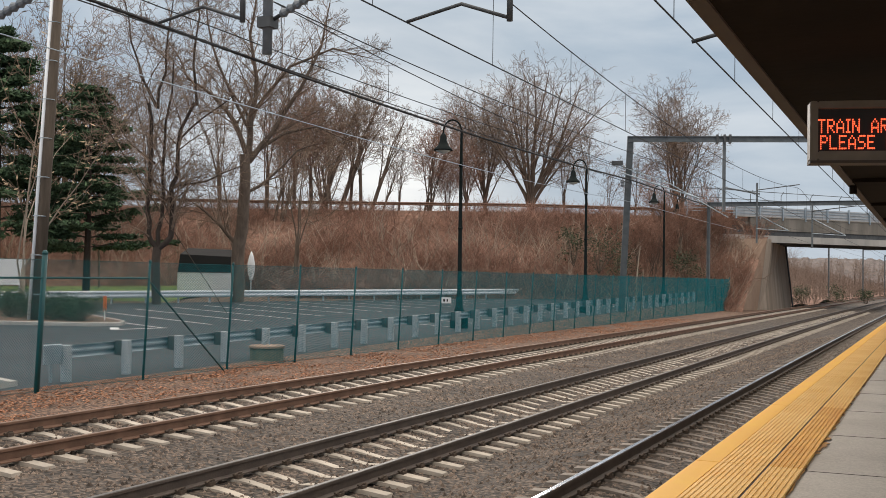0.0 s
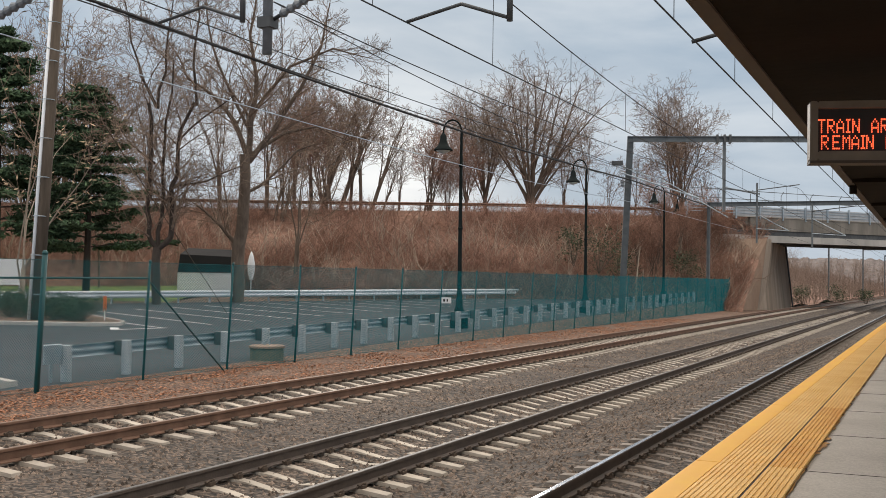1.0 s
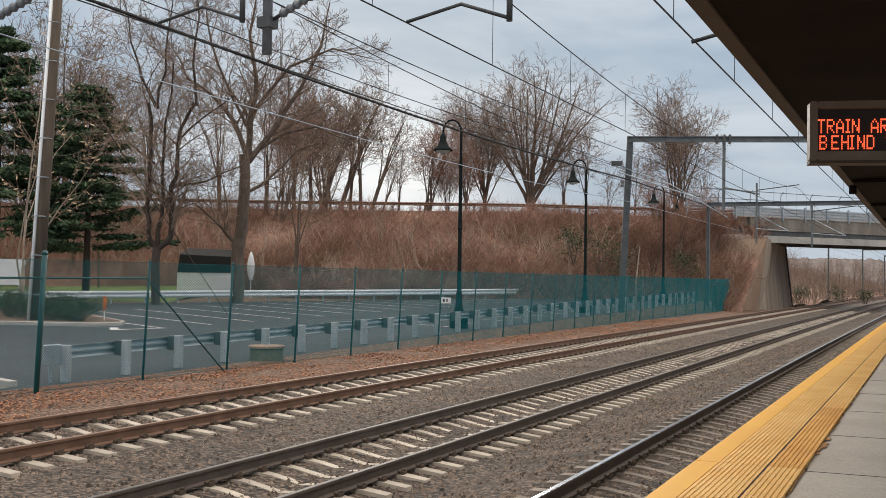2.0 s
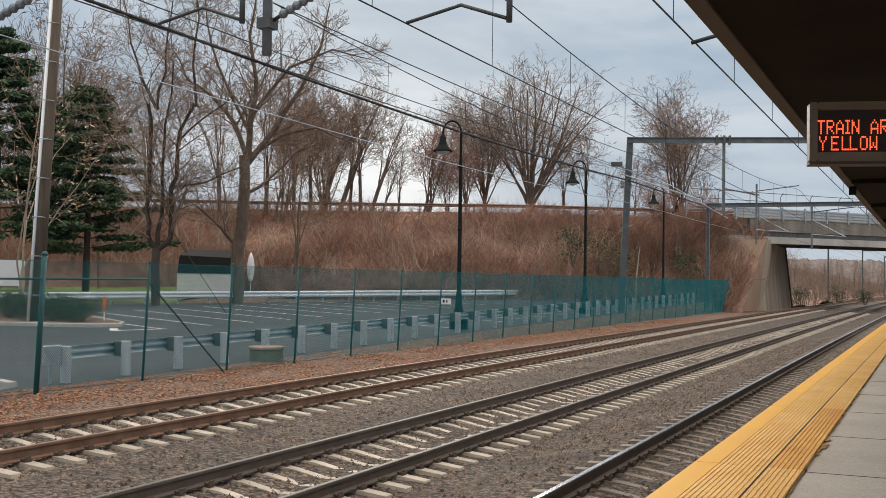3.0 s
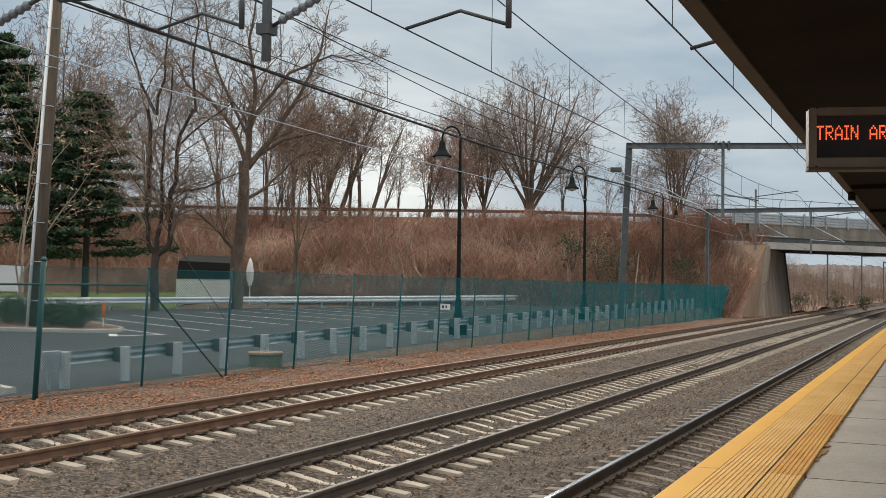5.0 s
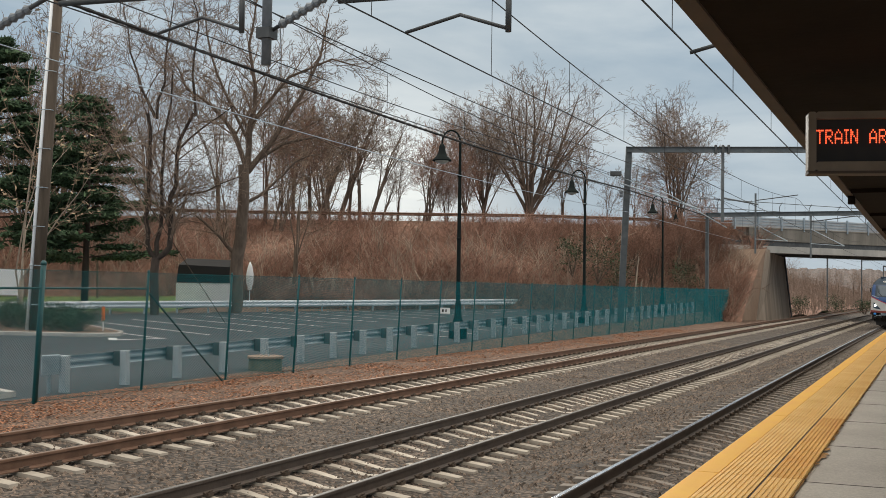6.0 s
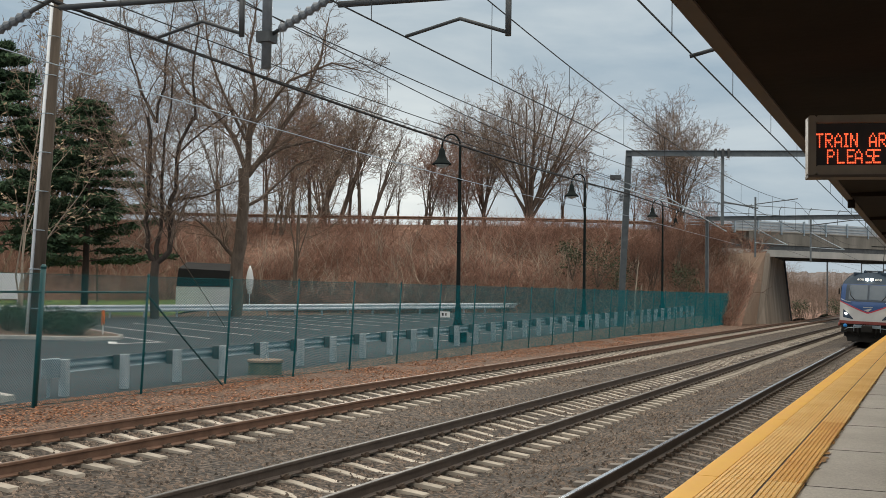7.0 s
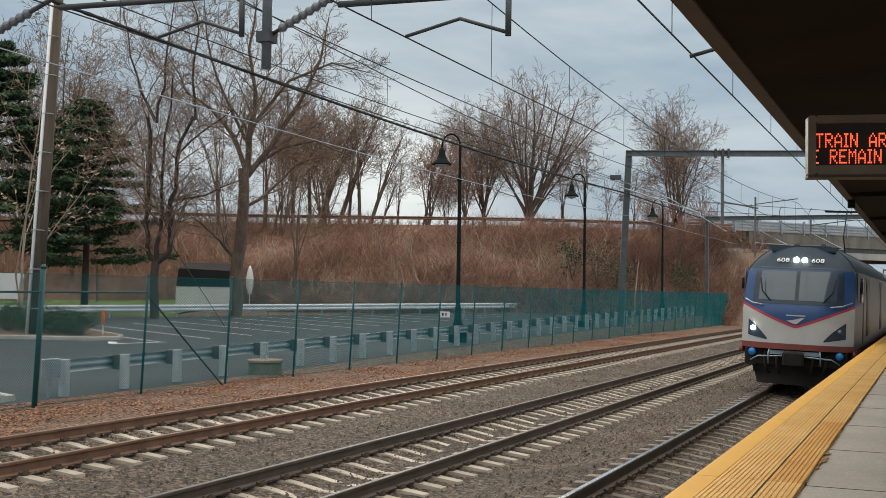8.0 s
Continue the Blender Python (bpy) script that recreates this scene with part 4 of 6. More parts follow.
        T("steady_arm", [(cx + 1.75, 0, zc - 0.03), (cx + 0.95, 0, zc + 0.25), (cx + 0.02, 0, zc + 0.04)], 0.03)
        if cx > FAR:
            continue
        T("support_tube", [(cx + 2.25, 0, 9.1), (cx + 2.25, 0, 6.02 if cx < FAR else 6.9)], 0.085 if cx < FAR else 0.05, M_INSUL, 12)
        T("strut_tube", [(cx + 2.25, 0, 6.55), (cx + 4.4, 0, 7.55)], 0.035)
        ins = Shape()
        a_, b_ = Vector((cx + 2.5, y0, 6.67)), Vector((cx + 3.5, y0, 7.13))
        ins.tube([a_.lerp(b_, t) for t in span(0, 1, 17)], [0.085 if i % 2 else 0.05 for i in range(17)], 10)
        part("insulator", ins, M_INSUL, g)
        part("clamp", Shape().box(cx + 2.12, cx + 2.38, y0 - 0.13, y0 + 0.13, 6.46, 6.64), M_STEEL_DARK, g)
    T("strut_tube", [(-17.2, 0, 6.75), (-13.6, 0, 8.1)], 0.045)
    ins = Shape()
    ins.tube([Vector((-17.0, y0, 6.82)).lerp(Vector((-15.4, y0, 7.42)), t) for t in span(0, 1, 21)], [0.10 if i % 2 else 0.06 for i in range(21)], 10)
    part("insulator", ins, M_INSUL, g)
    # wires
    supports = [(-40.0, 0), (y0, 0), (71.0, 0), (128.0, -0.4), (205.0, 0), (320.0, 0)]
    for cx, zc, zm in ((FAR - 0.45, 6.60, 8.1), (MID, 6.36, 8.05), (NEAR, 5.80, 7.4)):
        ys = span(-40, 320, 181)
        def mess(y):
            for (a, _), (b, _) in zip(supports, supports[1:]):
                if a <= y <= b:
                    t = (y - a) / (b - a)
                    return zm - 4 * 0.95 * t * (1 - t) * min(1, (b - a) / 57)
            return zm
        con = thing("contact_wire", "dark overhead contact wire above a track", "overhead wire", group="overhead wires")
        part("contact_line", Shape().tube([(bend(cx, y), y, zc - 0.2 * max(0, (y - 60) / 60) * (1 if y < 128 else 0)) for y in ys], 0.0125, 4), M_CABLE, con)
        part("messenger", Shape().tube([(bend(cx, y), y, mess(y)) for y in ys], 0.012, 4), M_CABLE, con)
        for y in span(-5, 110, 24):
            part("dropper", Shape().tube([(bend(cx, y), y, zc), (bend(cx, y), y, mess(y))], 0.007, 3), M_CABLE, con)
    for x, z, r, lab in ((-18.0, 8.75, 0.055, "thick black feeder cable along the fence"), (-18.0, 7.35, 0.016, "thin pale overhead wire along the fence"), (-16.4, 9.9, 0.018, "thin overhead wire above the verge"), (-21.5, 10.6, 0.02, "thin overhead wire above the car park")):
        solid("overhead_cable", Shape().tube([(bend(x, y), y, z - 0.35 * math.sin(math.pi * (min(max(y, 16), 71) - 16) / 55)) for y in (span(-40, 125, 56) if r < 0.05 else span(5, 100, 381))], r if r < 0.05 else [r * (1.0 if i % 2 else 0.72) for i in range(381)], 6), M_GALV if "pale" in lab else M_CABLE, lab, "overhead cable", group="overhead wires")


build_catenary()


# ---- embankment, bridge ----
CREST = [(-165, 25), (-105, 62), (-62, 92), (-35, 103), (-21.5, 113.5), (-14.6, 119)]
FOOT = [(-130, 15), (-88, 56), (-57, 80), (-38, 88.5), (-22.0, 98.5), (-15.2, 101)]
ROAD_Z = 8.75


def lerp_line(pts, t):
    i = min(int(t), len(pts) - 2)
    return Vector(pts[i]).lerp(Vector(pts[i + 1]), t - i)


def slope_point(t, h):
    """A place on the slope: t along it, h from foot (0) to crest (1)."""
    a, b = lerp_line(FOOT, t), lerp_line(CREST, t)
    p = a.lerp(b, h)
    za = lot_z(a.x, a.y) - 0.25 if a.x < -25 else -0.6
    z = za + (ROAD_Z - za) * (h ** 0.85)
    n = noise.noise((p.x * 0.12, p.y * 0.12, 3)) * 0.9 * math.sin(math.pi * min(1, h)) if 0 < h < 1 else 0
    return p.x, p.y, z + n


def build_embankment():
    s = Shape()
    ts = span(0, 4.999, 60)
    def surf(t, k):
        if k <= 12:
            return slope_point(t, k / 12)
        c = lerp_line(CREST, t)
        d = Vector((-0.62, 0.78))
        q = c + d * (k - 12) * 5
        return q.x, q.y, ROAD_Z + (0 if k < 15 else -(k - 15) * 4.0)
    s.grid(surf, ts, range(0, 19))
    solid("embankment", s, M_HILL, "steep embankment covered in red-brown winter brush", "embankment", kind="structure", smooth=True)
    # guard rail on the crest
    pts = [lerp_line(CREST, t) for t in span(0.6, 4.8, 24)]
    build_guard_rail("weathered roadside guard rail on the embankment's crest", [(p.x, p.y, ROAD_Z - 0.02) for p in pts], 2.6, M_POSTWOOD, M_RAIL_SIDE, -1, 0.66, 0.8, 0.08)
    # brush: clumped canes that arch and tangle, thicker and taller in patches
    rnd = random.Random(11)
    for name, label, material, count, hi in (("brush", "tangle of red-brown bare brush stems on the slope", M_BRUSH, 14500, 2.5), ("dark_brush", "darker red-brown thicket patches on the slope", M_TWIG_RED, 5200, 2.7), ("pale_saplings", "pale leafless saplings and canes on the slope", M_BRUSH_PALE, 900, 4.6)):
        sh = Shape()
        made = 0
        while made < count:
            t, h = rnd.uniform(1.3, 4.95), rnd.uniform(-0.5, 1.02)
            if name == "pale_saplings":
                h = rnd.uniform(-0.45, 0.6)
            x, y, z = slope_point(t, max(0, h))
            if h < 0:  # level ground between the slope's foot and the car park
                q = lerp_line(FOOT, t).lerp(lerp_line(CREST, t), h)
                clear = (q - FAR_A).y * 0.426 - (q - FAR_A).x * 0.905
                ahead, right = -0.3951 * q.x + 0.9186 * q.y, 0.9186 * q.x + 0.3951 * q.y
                if clear < 1.2 or q.x > -30 or (right < -13 and ahead < 96):
                    continue
                x, y, z = q.x, q.y, lot_z(q.x, q.y)
            clump = noise.noise((x * 0.17, y * 0.17, z * 0.25 + 7 * (name == "dark_brush")))
            if name != "pale_saplings" and rnd.uniform(-0.45, 0.35) > clump + (0.25 if name == "dark_brush" and x > -35 else 0.0):
                continue
            made += 1
            L = rnd.uniform(0.35, 1.0) * hi * (1.0 + 0.7 * clump) * (0.6 if h > 0.93 else 1.0)
            d = Vector((rnd.gauss(0, 0.5), rnd.gauss(0, 0.5), 1)).normalized()
            p = Vector((x, y, z - 0.1))
            r = 0.011 + 0.005 * L
            m1 = p + d * L * 0.45
            droop = rnd.uniform(-0.9, 0.1) if name != "pale_saplings" else 0.05
            d2 = (d + Vector((rnd.gauss(0, 0.35), rnd.gauss(0, 0.35), droop))).normalized()
            m2 = m1 + d2 * L * 0.3
            e = m2 + (d2 + Vector((rnd.gauss(0, 0.3), rnd.gauss(0, 0.3), droop * 0.8))).normalized() * L * 0.3
            sh.tube([p, m1, m2, e], [r, r * 0.75, r * 0.5, r * 0.2], 3, False)
            for _k in range(3):
                q = p.lerp(m1, rnd.uniform(0.4, 1)) if rnd.random() < 0.4 else m1.lerp(m2, rnd.uniform(0, 1))
                dd = (d + Vector((rnd.gauss(0, 0.8), rnd.gauss(0, 0.8), rnd.uniform(-0.4, 0.5)))).normalized()
                sh.tube([q, q + dd * L * rnd.uniform(0.25, 0.5)], [r * 0.55, r * 0.2], 3, False)
        solid(name, sh, material, label, "brush", kind="stuff")


build_embankment()


def build_bridge():
    br = thing("road_bridge", "concrete and steel road bridge over the tracks", "bridge", kind="structure")
    A = Vector((-17.5, 111.5))
    u = Vector((0.62, 0.785)).normalized()
    n_ = Vector((-u.y, u.x))
    ang = math.atan2(u.y, u.x)
    m = Matrix.Translation((A.x, A.y, 0)) @ Matrix.Rotation(ang, 4, "Z")
    L = 95.0
    part("deck", Shape().box(2, L, 0.4, 11, 7.9, 8.6, m=m), M_WALL, br)
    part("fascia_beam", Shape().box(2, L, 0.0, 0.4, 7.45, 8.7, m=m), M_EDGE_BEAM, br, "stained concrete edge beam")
    for o in (0.9, 3.4, 5.9, 8.4):
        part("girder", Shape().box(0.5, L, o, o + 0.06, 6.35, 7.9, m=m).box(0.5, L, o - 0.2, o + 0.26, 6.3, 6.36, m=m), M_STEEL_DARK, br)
    part("bottom_flange", Shape().box(-1.5, L, -0.2, 0.5, 6.28, 6.95, m=m), M_PALE_STEEL, br, "pale painted lower girder")
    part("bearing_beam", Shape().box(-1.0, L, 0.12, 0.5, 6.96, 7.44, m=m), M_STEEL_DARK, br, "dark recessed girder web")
    part("coping", Shape().box(0, L, -0.06, 0.42, 8.7, 8.8, m=m), M_WALL, br)
    part("parapet", Shape().box(0, L, 0.05, 0.25, 8.75, 9.75, m=m), M_PARAPET, br, "pale metal parapet panels")
    for q in span(-6, L, 34):
        part("parapet_post", Shape().box(q - 0.07, q + 0.07, -0.12, 0.05, 8.5, 9.9, m=m), M_GALV, br)
    for z in (9.05, 9.35, 9.62):
        part("rail", Shape().box(-6, L, -0.02, 0.045, z - 0.03, z + 0.03, m=m), M_GALV, br)
    for q in span(-6, L, 26):
        part("screen_post", Shape().tube([m @ Vector((q, 0.1, 9.7)), m @ Vector((q, 0.1, 10.9)), m @ Vector((q, -0.25, 11.3))], 0.035, 5), M_STEEL, br)
    for z in (10.4, 11.2):
        part("screen_rail", Shape().tube([m @ Vector((-6, 0.1 - (z > 11) * 0.25, z)), m @ Vector((L, 0.1 - (z > 11) * 0.25, z))], 0.035, 5), M_STEEL, br)
    # abutment with its wing wall
    ab = thing("abutment", "rust-streaked concrete bridge abutment", "abutment", kind="structure")
    hexa = [(3, 2, 1, 0), (4, 5, 6, 7), (0, 1, 5, 4), (1, 2, 6, 5), (2, 3, 7, 6), (3, 0, 4, 7)]
    part("breast_wall", Shape().add([(-15.1, 109, -0.7), (-14.2, 130, -0.7), (-19, 130, -0.7), (-20, 110, -0.7), (-14.35, 110.6, 6.5), (-14.95, 130, 6.8), (-19, 130, 6.8), (-20, 111, 6.5)], hexa), M_STAINED, ab, "streaked grey breast wall")
    part("wing_wall", Shape().add([(-16.4, 107.2, -0.7), (-15.05, 109, -0.7), (-19.6, 111, -0.7), (-18.8, 109, -0.7), (-16.3, 107.4, 0.9), (-14.33, 110.5, 6.5), (-19.6, 111.2, 6.5), (-18.8, 109.2, 0.9)], hexa), M_OLD_CONCRETE, ab, "rust-brown flared wing wall")
    s = Shape().box(8, 12, 106, 135, -0.6, 6.3)
    part("far_abutment", s, M_OLD_CONCRETE, ab)
    part("drain_pipe", Shape().tube([(-14.85, 129.6, 6.6), (-14.05, 129.8, -0.5)], 0.10, 6), M_STEEL_DARK, ab)


build_bridge()


# ---- trees ----
def ground_z(x, y):
    ahead, right = -0.3951 * x + 0.9186 * y, 0.9186 * x + 0.3951 * y
    return lot_z(x, y) - 0.3 + (0.95 * max(0.0, min(1.0, (ahead - 80) / 22)) ** 1.2 if right < -19 else 0.0)


def grow(trunk, crown, p, d, L, r, level, top, rnd, rise, dens, wob=0.10):
    """A branch and, along it, its own finer branches; rise bends it upwards."""
    sides = (9, 6, 4, 3, 3, 3)[level]
    shape = trunk if level < 2 else crown
    n = (6, 6, 4, 3, 2, 2)[level]
    pts, rads = [p], [r]
    for i in range(n):
        d = (d + Vector((rnd.gauss(0, wob), rnd.gauss(0, wob), rnd.gauss(0, wob * 0.6) + rise))).normalized()
        p = p + d * L / n
        pts.append(p)
        rads.append(max(0.011, r * (1 - 0.78 * (i + 1) / n)))
    shape.tube(pts, rads, sides, False)
    if level < top:
        side_shoots(trunk, crown, pts, rads, L, level, top, rnd, rise, dens)


def side_shoots(trunk, crown, pts, rads, L, level, top, rnd, rise, dens, reach=None, lo=0.22):
    kids = max(2, round(dens[level] * rnd.uniform(0.8, 1.2)))
    turn = rnd.uniform(0, 6.283)
    n = len(pts) - 1
    for k in range(kids):
        t = lo + (1 - lo) * (k + rnd.random()) / kids
        i = min(int(t * n), n - 1)
        q = pts[i].lerp(pts[i + 1], t * n - i)
        d = (pts[i + 1] - pts[i]).normalized()
        a = turn + 2.4 * k + rnd.gauss(0, 0.4)
        side = d.orthogonal().normalized()
        side = side * math.cos(a) + d.cross(side) * math.sin(a)
        ang = radians(rnd.uniform(28, 58))
        nd = (d * math.cos(ang) + side * math.sin(ang)).normalized()
        length = (reach * rnd.uniform(0.5, 1.1) if reach else L * rnd.uniform(0.38, 0.62)) * (1.05 - 0.55 * t)
        grow(trunk, crown, q, nd, length, max(0.014, rads[i] * rnd.uniform(0.35, 0.55)), level + 1, top, rnd, rise, dens, 0.10 + 0.03 * level)


def finish_tree(label, tr, cr, bark, twig):
    t = thing("tree", label, "tree")
    part("trunk", tr, bark, t, smooth=True)
    part("crown", cr, twig, t)
    return t


def broom_tree(label, seed, height, radius, fan, limbs, bark, twig, stems=1, bole=0.2, top=4, dens=(9, 9, 7, 4), lean=(0, 0), rise=0.05):
    """A tree whose limbs fan upwards from a short bole into a rounded crown."""
    rnd = random.Random(seed)
    tr, cr = Shape(), Shape()
    for k in range(stems):
        p = Vector((rnd.gauss(0, 0.4), rnd.gauss(0, 0.4), -0.3)) if stems > 1 else Vector((0, 0, -0.3))
        d = Vector((lean[0] + rnd.gauss(0, 0.05 + 0.08 * (stems > 1)), lean[1] + rnd.gauss(0, 0.05), 1)).normalized()
        q = p + d * height * bole * 0.5 + Vector((rnd.gauss(0, 0.08), 0, 0))
        e = q + d * (height * bole * 0.5 + 0.3)
        tr.tube([p, p + d * 0.4, q, e], [radius * 1.35, radius * 1.05, radius * 0.95, radius * 0.8], 9, False)
        for j in range(limbs):
            off = radians(fan) * math.sqrt((j + 0.3) / limbs)
            a = 2.4 * j + rnd.gauss(0, 0.3)
            nd = (d * math.cos(off) + Vector((math.cos(a), math.sin(a), 0)) * math.sin(off)).normalized()
            L = height * (1 - bole) * (1.0 - 0.30 * (off / radians(max(fan, 1)))) * rnd.uniform(0.85, 1.08)
            start = q.lerp(e, rnd.random())
            grow(tr, cr, start, nd, L, radius * rnd.uniform(0.28, 0.46), 1, top, rnd, rise, dens)
    return finish_tree(label, tr, cr, bark, twig)


def limb_tree(label, seed, limbs, bark, twig, dens=(0, 8, 8, 6), top=4, reach=5.0, rise=0.025):
    """A tree along given main limbs, each (radius at its foot, radius at its end, points across and up)."""
    rnd = random.Random(seed)
    tr, cr = Shape(), Shape()
    for r0, r1, line in limbs:
        sway = rnd.uniform(-0.35, 0.35)
        pts = [Vector((x + rnd.gauss(0, 0.05), sway * max(0, i) * (line[-1][1] > 5) * 1.2, z)) for i, (x, z) in enumerate(line)]
        fine = []
        for p, q in zip(pts, pts[1:]):
            fine += [p, p.lerp(q, 0.5) + Vector((rnd.gauss(0, 0.09), rnd.gauss(0, 0.09), 0))]
        fine.append(pts[-1])
        rads = span(r0, r1, len(fine))
        tr.tube(fine, rads, 9, False)
        length = sum((q - p).length for p, q in zip(fine, fine[1:]))
        if line[0][1] > 1:
            side_shoots(tr, cr, fine, rads, length, 1, top, rnd, rise, (0, 3 + length * 1.6, dens[2], dens[3], 3), reach, 0.12)
    return finish_tree(label, tr, cr, bark, twig)


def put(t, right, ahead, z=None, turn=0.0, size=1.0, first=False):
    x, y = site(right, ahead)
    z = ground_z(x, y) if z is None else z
    s = t.scale[0]
    if first:
        t.matrix_basis = pose(x, y, z, 0, 0, turn) @ Matrix.Diagonal((s, s, s, 1))
        return t
    o = copy_thing(t, pose(x, y, z, 0, 0, turn))
    o.scale = (s * size,) * 3
    return o


def build_trees():
    top = ROAD_Z - 0.4
    # the two big trees that stand beyond the car park, limb by limb
    dark = limb_tree("dark twisted bare tree with a knotted forking trunk", 83, [
        (0.30, 0.27, [(0, -0.3), (-0.05, 2.0), (0, 4.0)]),
        (0.17, 0.11, [(0, 3.9), (-0.5, 4.8), (-0.6, 6.6), (-0.3, 8.5), (-0.1, 11), (-0.2, 13.2)]),
        (0.11, 0.03, [(-0.2, 13.2), (-1.2, 15), (-2.1, 17.5), (-2.6, 20.5)]),
        (0.10, 0.03, [(-0.2, 13.1), (0.4, 15.5), (0.5, 18), (0.9, 21)]),
        (0.16, 0.05, [(0.1, 3.9), (0.35, 6), (0.4, 9), (0.6, 12), (1.2, 16)]),
        (0.20, 0.10, [(0, 3.9), (0.85, 4.7), (0.95, 6.5), (0.9, 7.9), (1.4, 9.5), (1.5, 11.6), (2.4, 13.4)]),
        (0.10, 0.03, [(2.4, 13.3), (2.2, 16), (2.6, 19), (2.2, 21)]),
        (0.09, 0.03, [(1.0, 8.0), (3.0, 8.4), (5.2, 9.4)]),
        (0.08, 0.03, [(1.4, 11.2), (3.0, 12.6), (5.0, 13.9)]),
        (0.07, 0.02, [(-0.3, 9.5), (-2.2, 11.0), (-4.0, 13.5)])], M_BARK_DARK, M_TWIG)
    old = limb_tree("tall old bare tree with heavy spreading limbs", 72, [
        (0.50, 0.36, [(0, -0.3), (0.1, 3), (0.4, 5.5), (0.5, 8), (0.6, 10.6)]),
        (0.16, 0.04, [(-0.1, 4.4), (-1.2, 5.6), (-2.2, 6.6), (-3.2, 7.3)]),
        (0.20, 0.04, [(0.55, 10.3), (-0.4, 13), (-2.2, 15), (-4.0, 16.2), (-5.6, 19)]),
        (0.24, 0.05, [(0.6, 10.5), (0.8, 13.5), (1.2, 16), (0.8, 19), (1.2, 22.5)]),
        (0.22, 0.04, [(0.65, 10.2), (2.4, 12.4), (4.2, 15.5), (5.6, 18.5), (6.2, 21.5)]),
        (0.15, 0.03, [(0.9, 10.8), (3.0, 12.2), (5.5, 12.7), (8.0, 11.6)]),
        (0.13, 0.03, [(0.45, 8), (2.0, 9), (4.0, 11), (5.5, 11.6)]),
        (0.14, 0.03, [(1.1, 14), (3.4, 17), (6.5, 18.3), (9.2, 17.6)]),
        (0.12, 0.03, [(0.5, 12.5), (-1.6, 17), (-2.4, 20), (-2.6, 23)])], M_BARK, M_TWIG)
    broom = broom_tree("large bare tree with a broad fan of upright limbs", 21, 18.2, 0.42, 36, 18, M_BARK, M_TWIG, bole=0.14, dens=(9, 10, 7, 4), rise=0.022)
    round_ = broom_tree("bare tree with a rounded twiggy crown", 29, 16.0, 0.24, 25, 9, M_BARK, M_TWIG, stems=2, bole=0.2, dens=(9, 11, 8, 4), rise=0.02)
    slim = broom_tree("slim bare tree with upright branches", 34, 13.0, 0.16, 14, 5, M_BARK, M_TWIG, bole=0.3, dens=(8, 8, 6, 4), rise=0.05)
    leaning = broom_tree("slim bare tree leaning over the crest", 37, 13.0, 0.20, 16, 5, M_BARK, M_TWIG, bole=0.45, dens=(8, 8, 6, 4), lean=(0.36, 0), rise=0.03)
    red = broom_tree("bare multi-stemmed tree with reddish twigs", 57, 11.0, 0.12, 22, 5, M_BARK, M_TWIG_RED, stems=4, bole=0.22, dens=(8, 8, 6, 3), rise=0.04)
    far = broom_tree("thin bare tree in the woods", 44, 14.0, 0.14, 16, 4, M_BARK, M_TWIG, bole=0.35, top=3, dens=(6, 8, 6, 3), rise=0.05)
    put(far, -40.0, 120, None, 0, first=True)
    put(dark, -18.7, 74, None, 23.3, first=True)
    put(old, -14.5, 80, None, 23.3, first=True)
    # along the crest
    put(broom, 8.6, 113, top - 0.3, 20, first=True)
    put(round_, 24.4, 118, top - 0.6, 140, first=True)
    put(round_, 4.0, 116, top - 0.3, 230, 0.92)
    put(slim, 14.2, 113, top - 0.8, 10, 0.72, first=True)
    put(slim, 12.2, 116, top - 0.6, 100, 0.86)
    put(slim, 16.4, 114, top - 1.0, 190, 0.62)
    put(slim, 19.8, 118, top - 1.0, 250, 0.78)
    put(slim, 26.8, 117, top - 1.6, 40, 0.7)
    put(red, -2.0, 112, top, 60, 0.68, first=True)
    put(red, 2.2, 112, top, 280, 0.75)
    put(red, 0.4, 114, top, 130, 0.62)
    put(leaning, -7.4, 111, top, 23.3, 0.62, first=True)
    put(leaning, -6.3, 112, top, 40, 0.55)
    put(leaning, -12.2, 110, top, 18, 1.15)
    put(slim, -9.4, 113, top, 222, 1.1)
    put(slim, -14.6, 110, top, 300, 1.2)
    put(slim, -11.4, 109, top - 0.5, 160, 1.05)
    put(red, -15.8, 107, top - 0.5, 20, 1.1)
    put(slim, -13.2, 112, top - 0.5, 75, 1.3)
    put(slim, -17.0, 108, top - 1, 130, 1.35)
    put(red, -11.2, 111, top - 0.5, 160, 1.25)
    put(slim, -8.3, 112, top, 77, 1.15)
    put(slim, -4.6, 114, top, 140, 0.7)
    put(leaning, -10.6, 112, top, 30, 1.2)
    put(slim, -21.0, 106, top - 1, 20, 1.3)
    put(slim, -27.0, 103, top - 2, 120, 1.3)
    # among the brush at the bridge's end
    put(red, 21.8, 110, top - 3.5, 200, 0.75)
    put(red, 24.2, 108, top - 4.5, 100, 0.7)
    # beyond the car park
    put(slim, -12.0, 92, None, 260, 1.3)
    put(slim, -30.5, 100, None, 310, 1.7)
    put(round_, -34.0, 102, None, 210, 1.6)
    put(slim, -37.0, 100, None, 20, 1.8)
    rnd = random.Random(4)
    for i in range(3):
        put(far, rnd.uniform(-33, -13), rnd.uniform(92, 104), None, rnd.uniform(0, 360), rnd.uniform(0.6, 1.1))
    for i in range(9):
        put(red, rnd.uniform(17, 26.5), rnd.uniform(102, 108), rnd.uniform(1.5, 5.0), rnd.uniform(0, 360), rnd.uniform(0.35, 0.6))
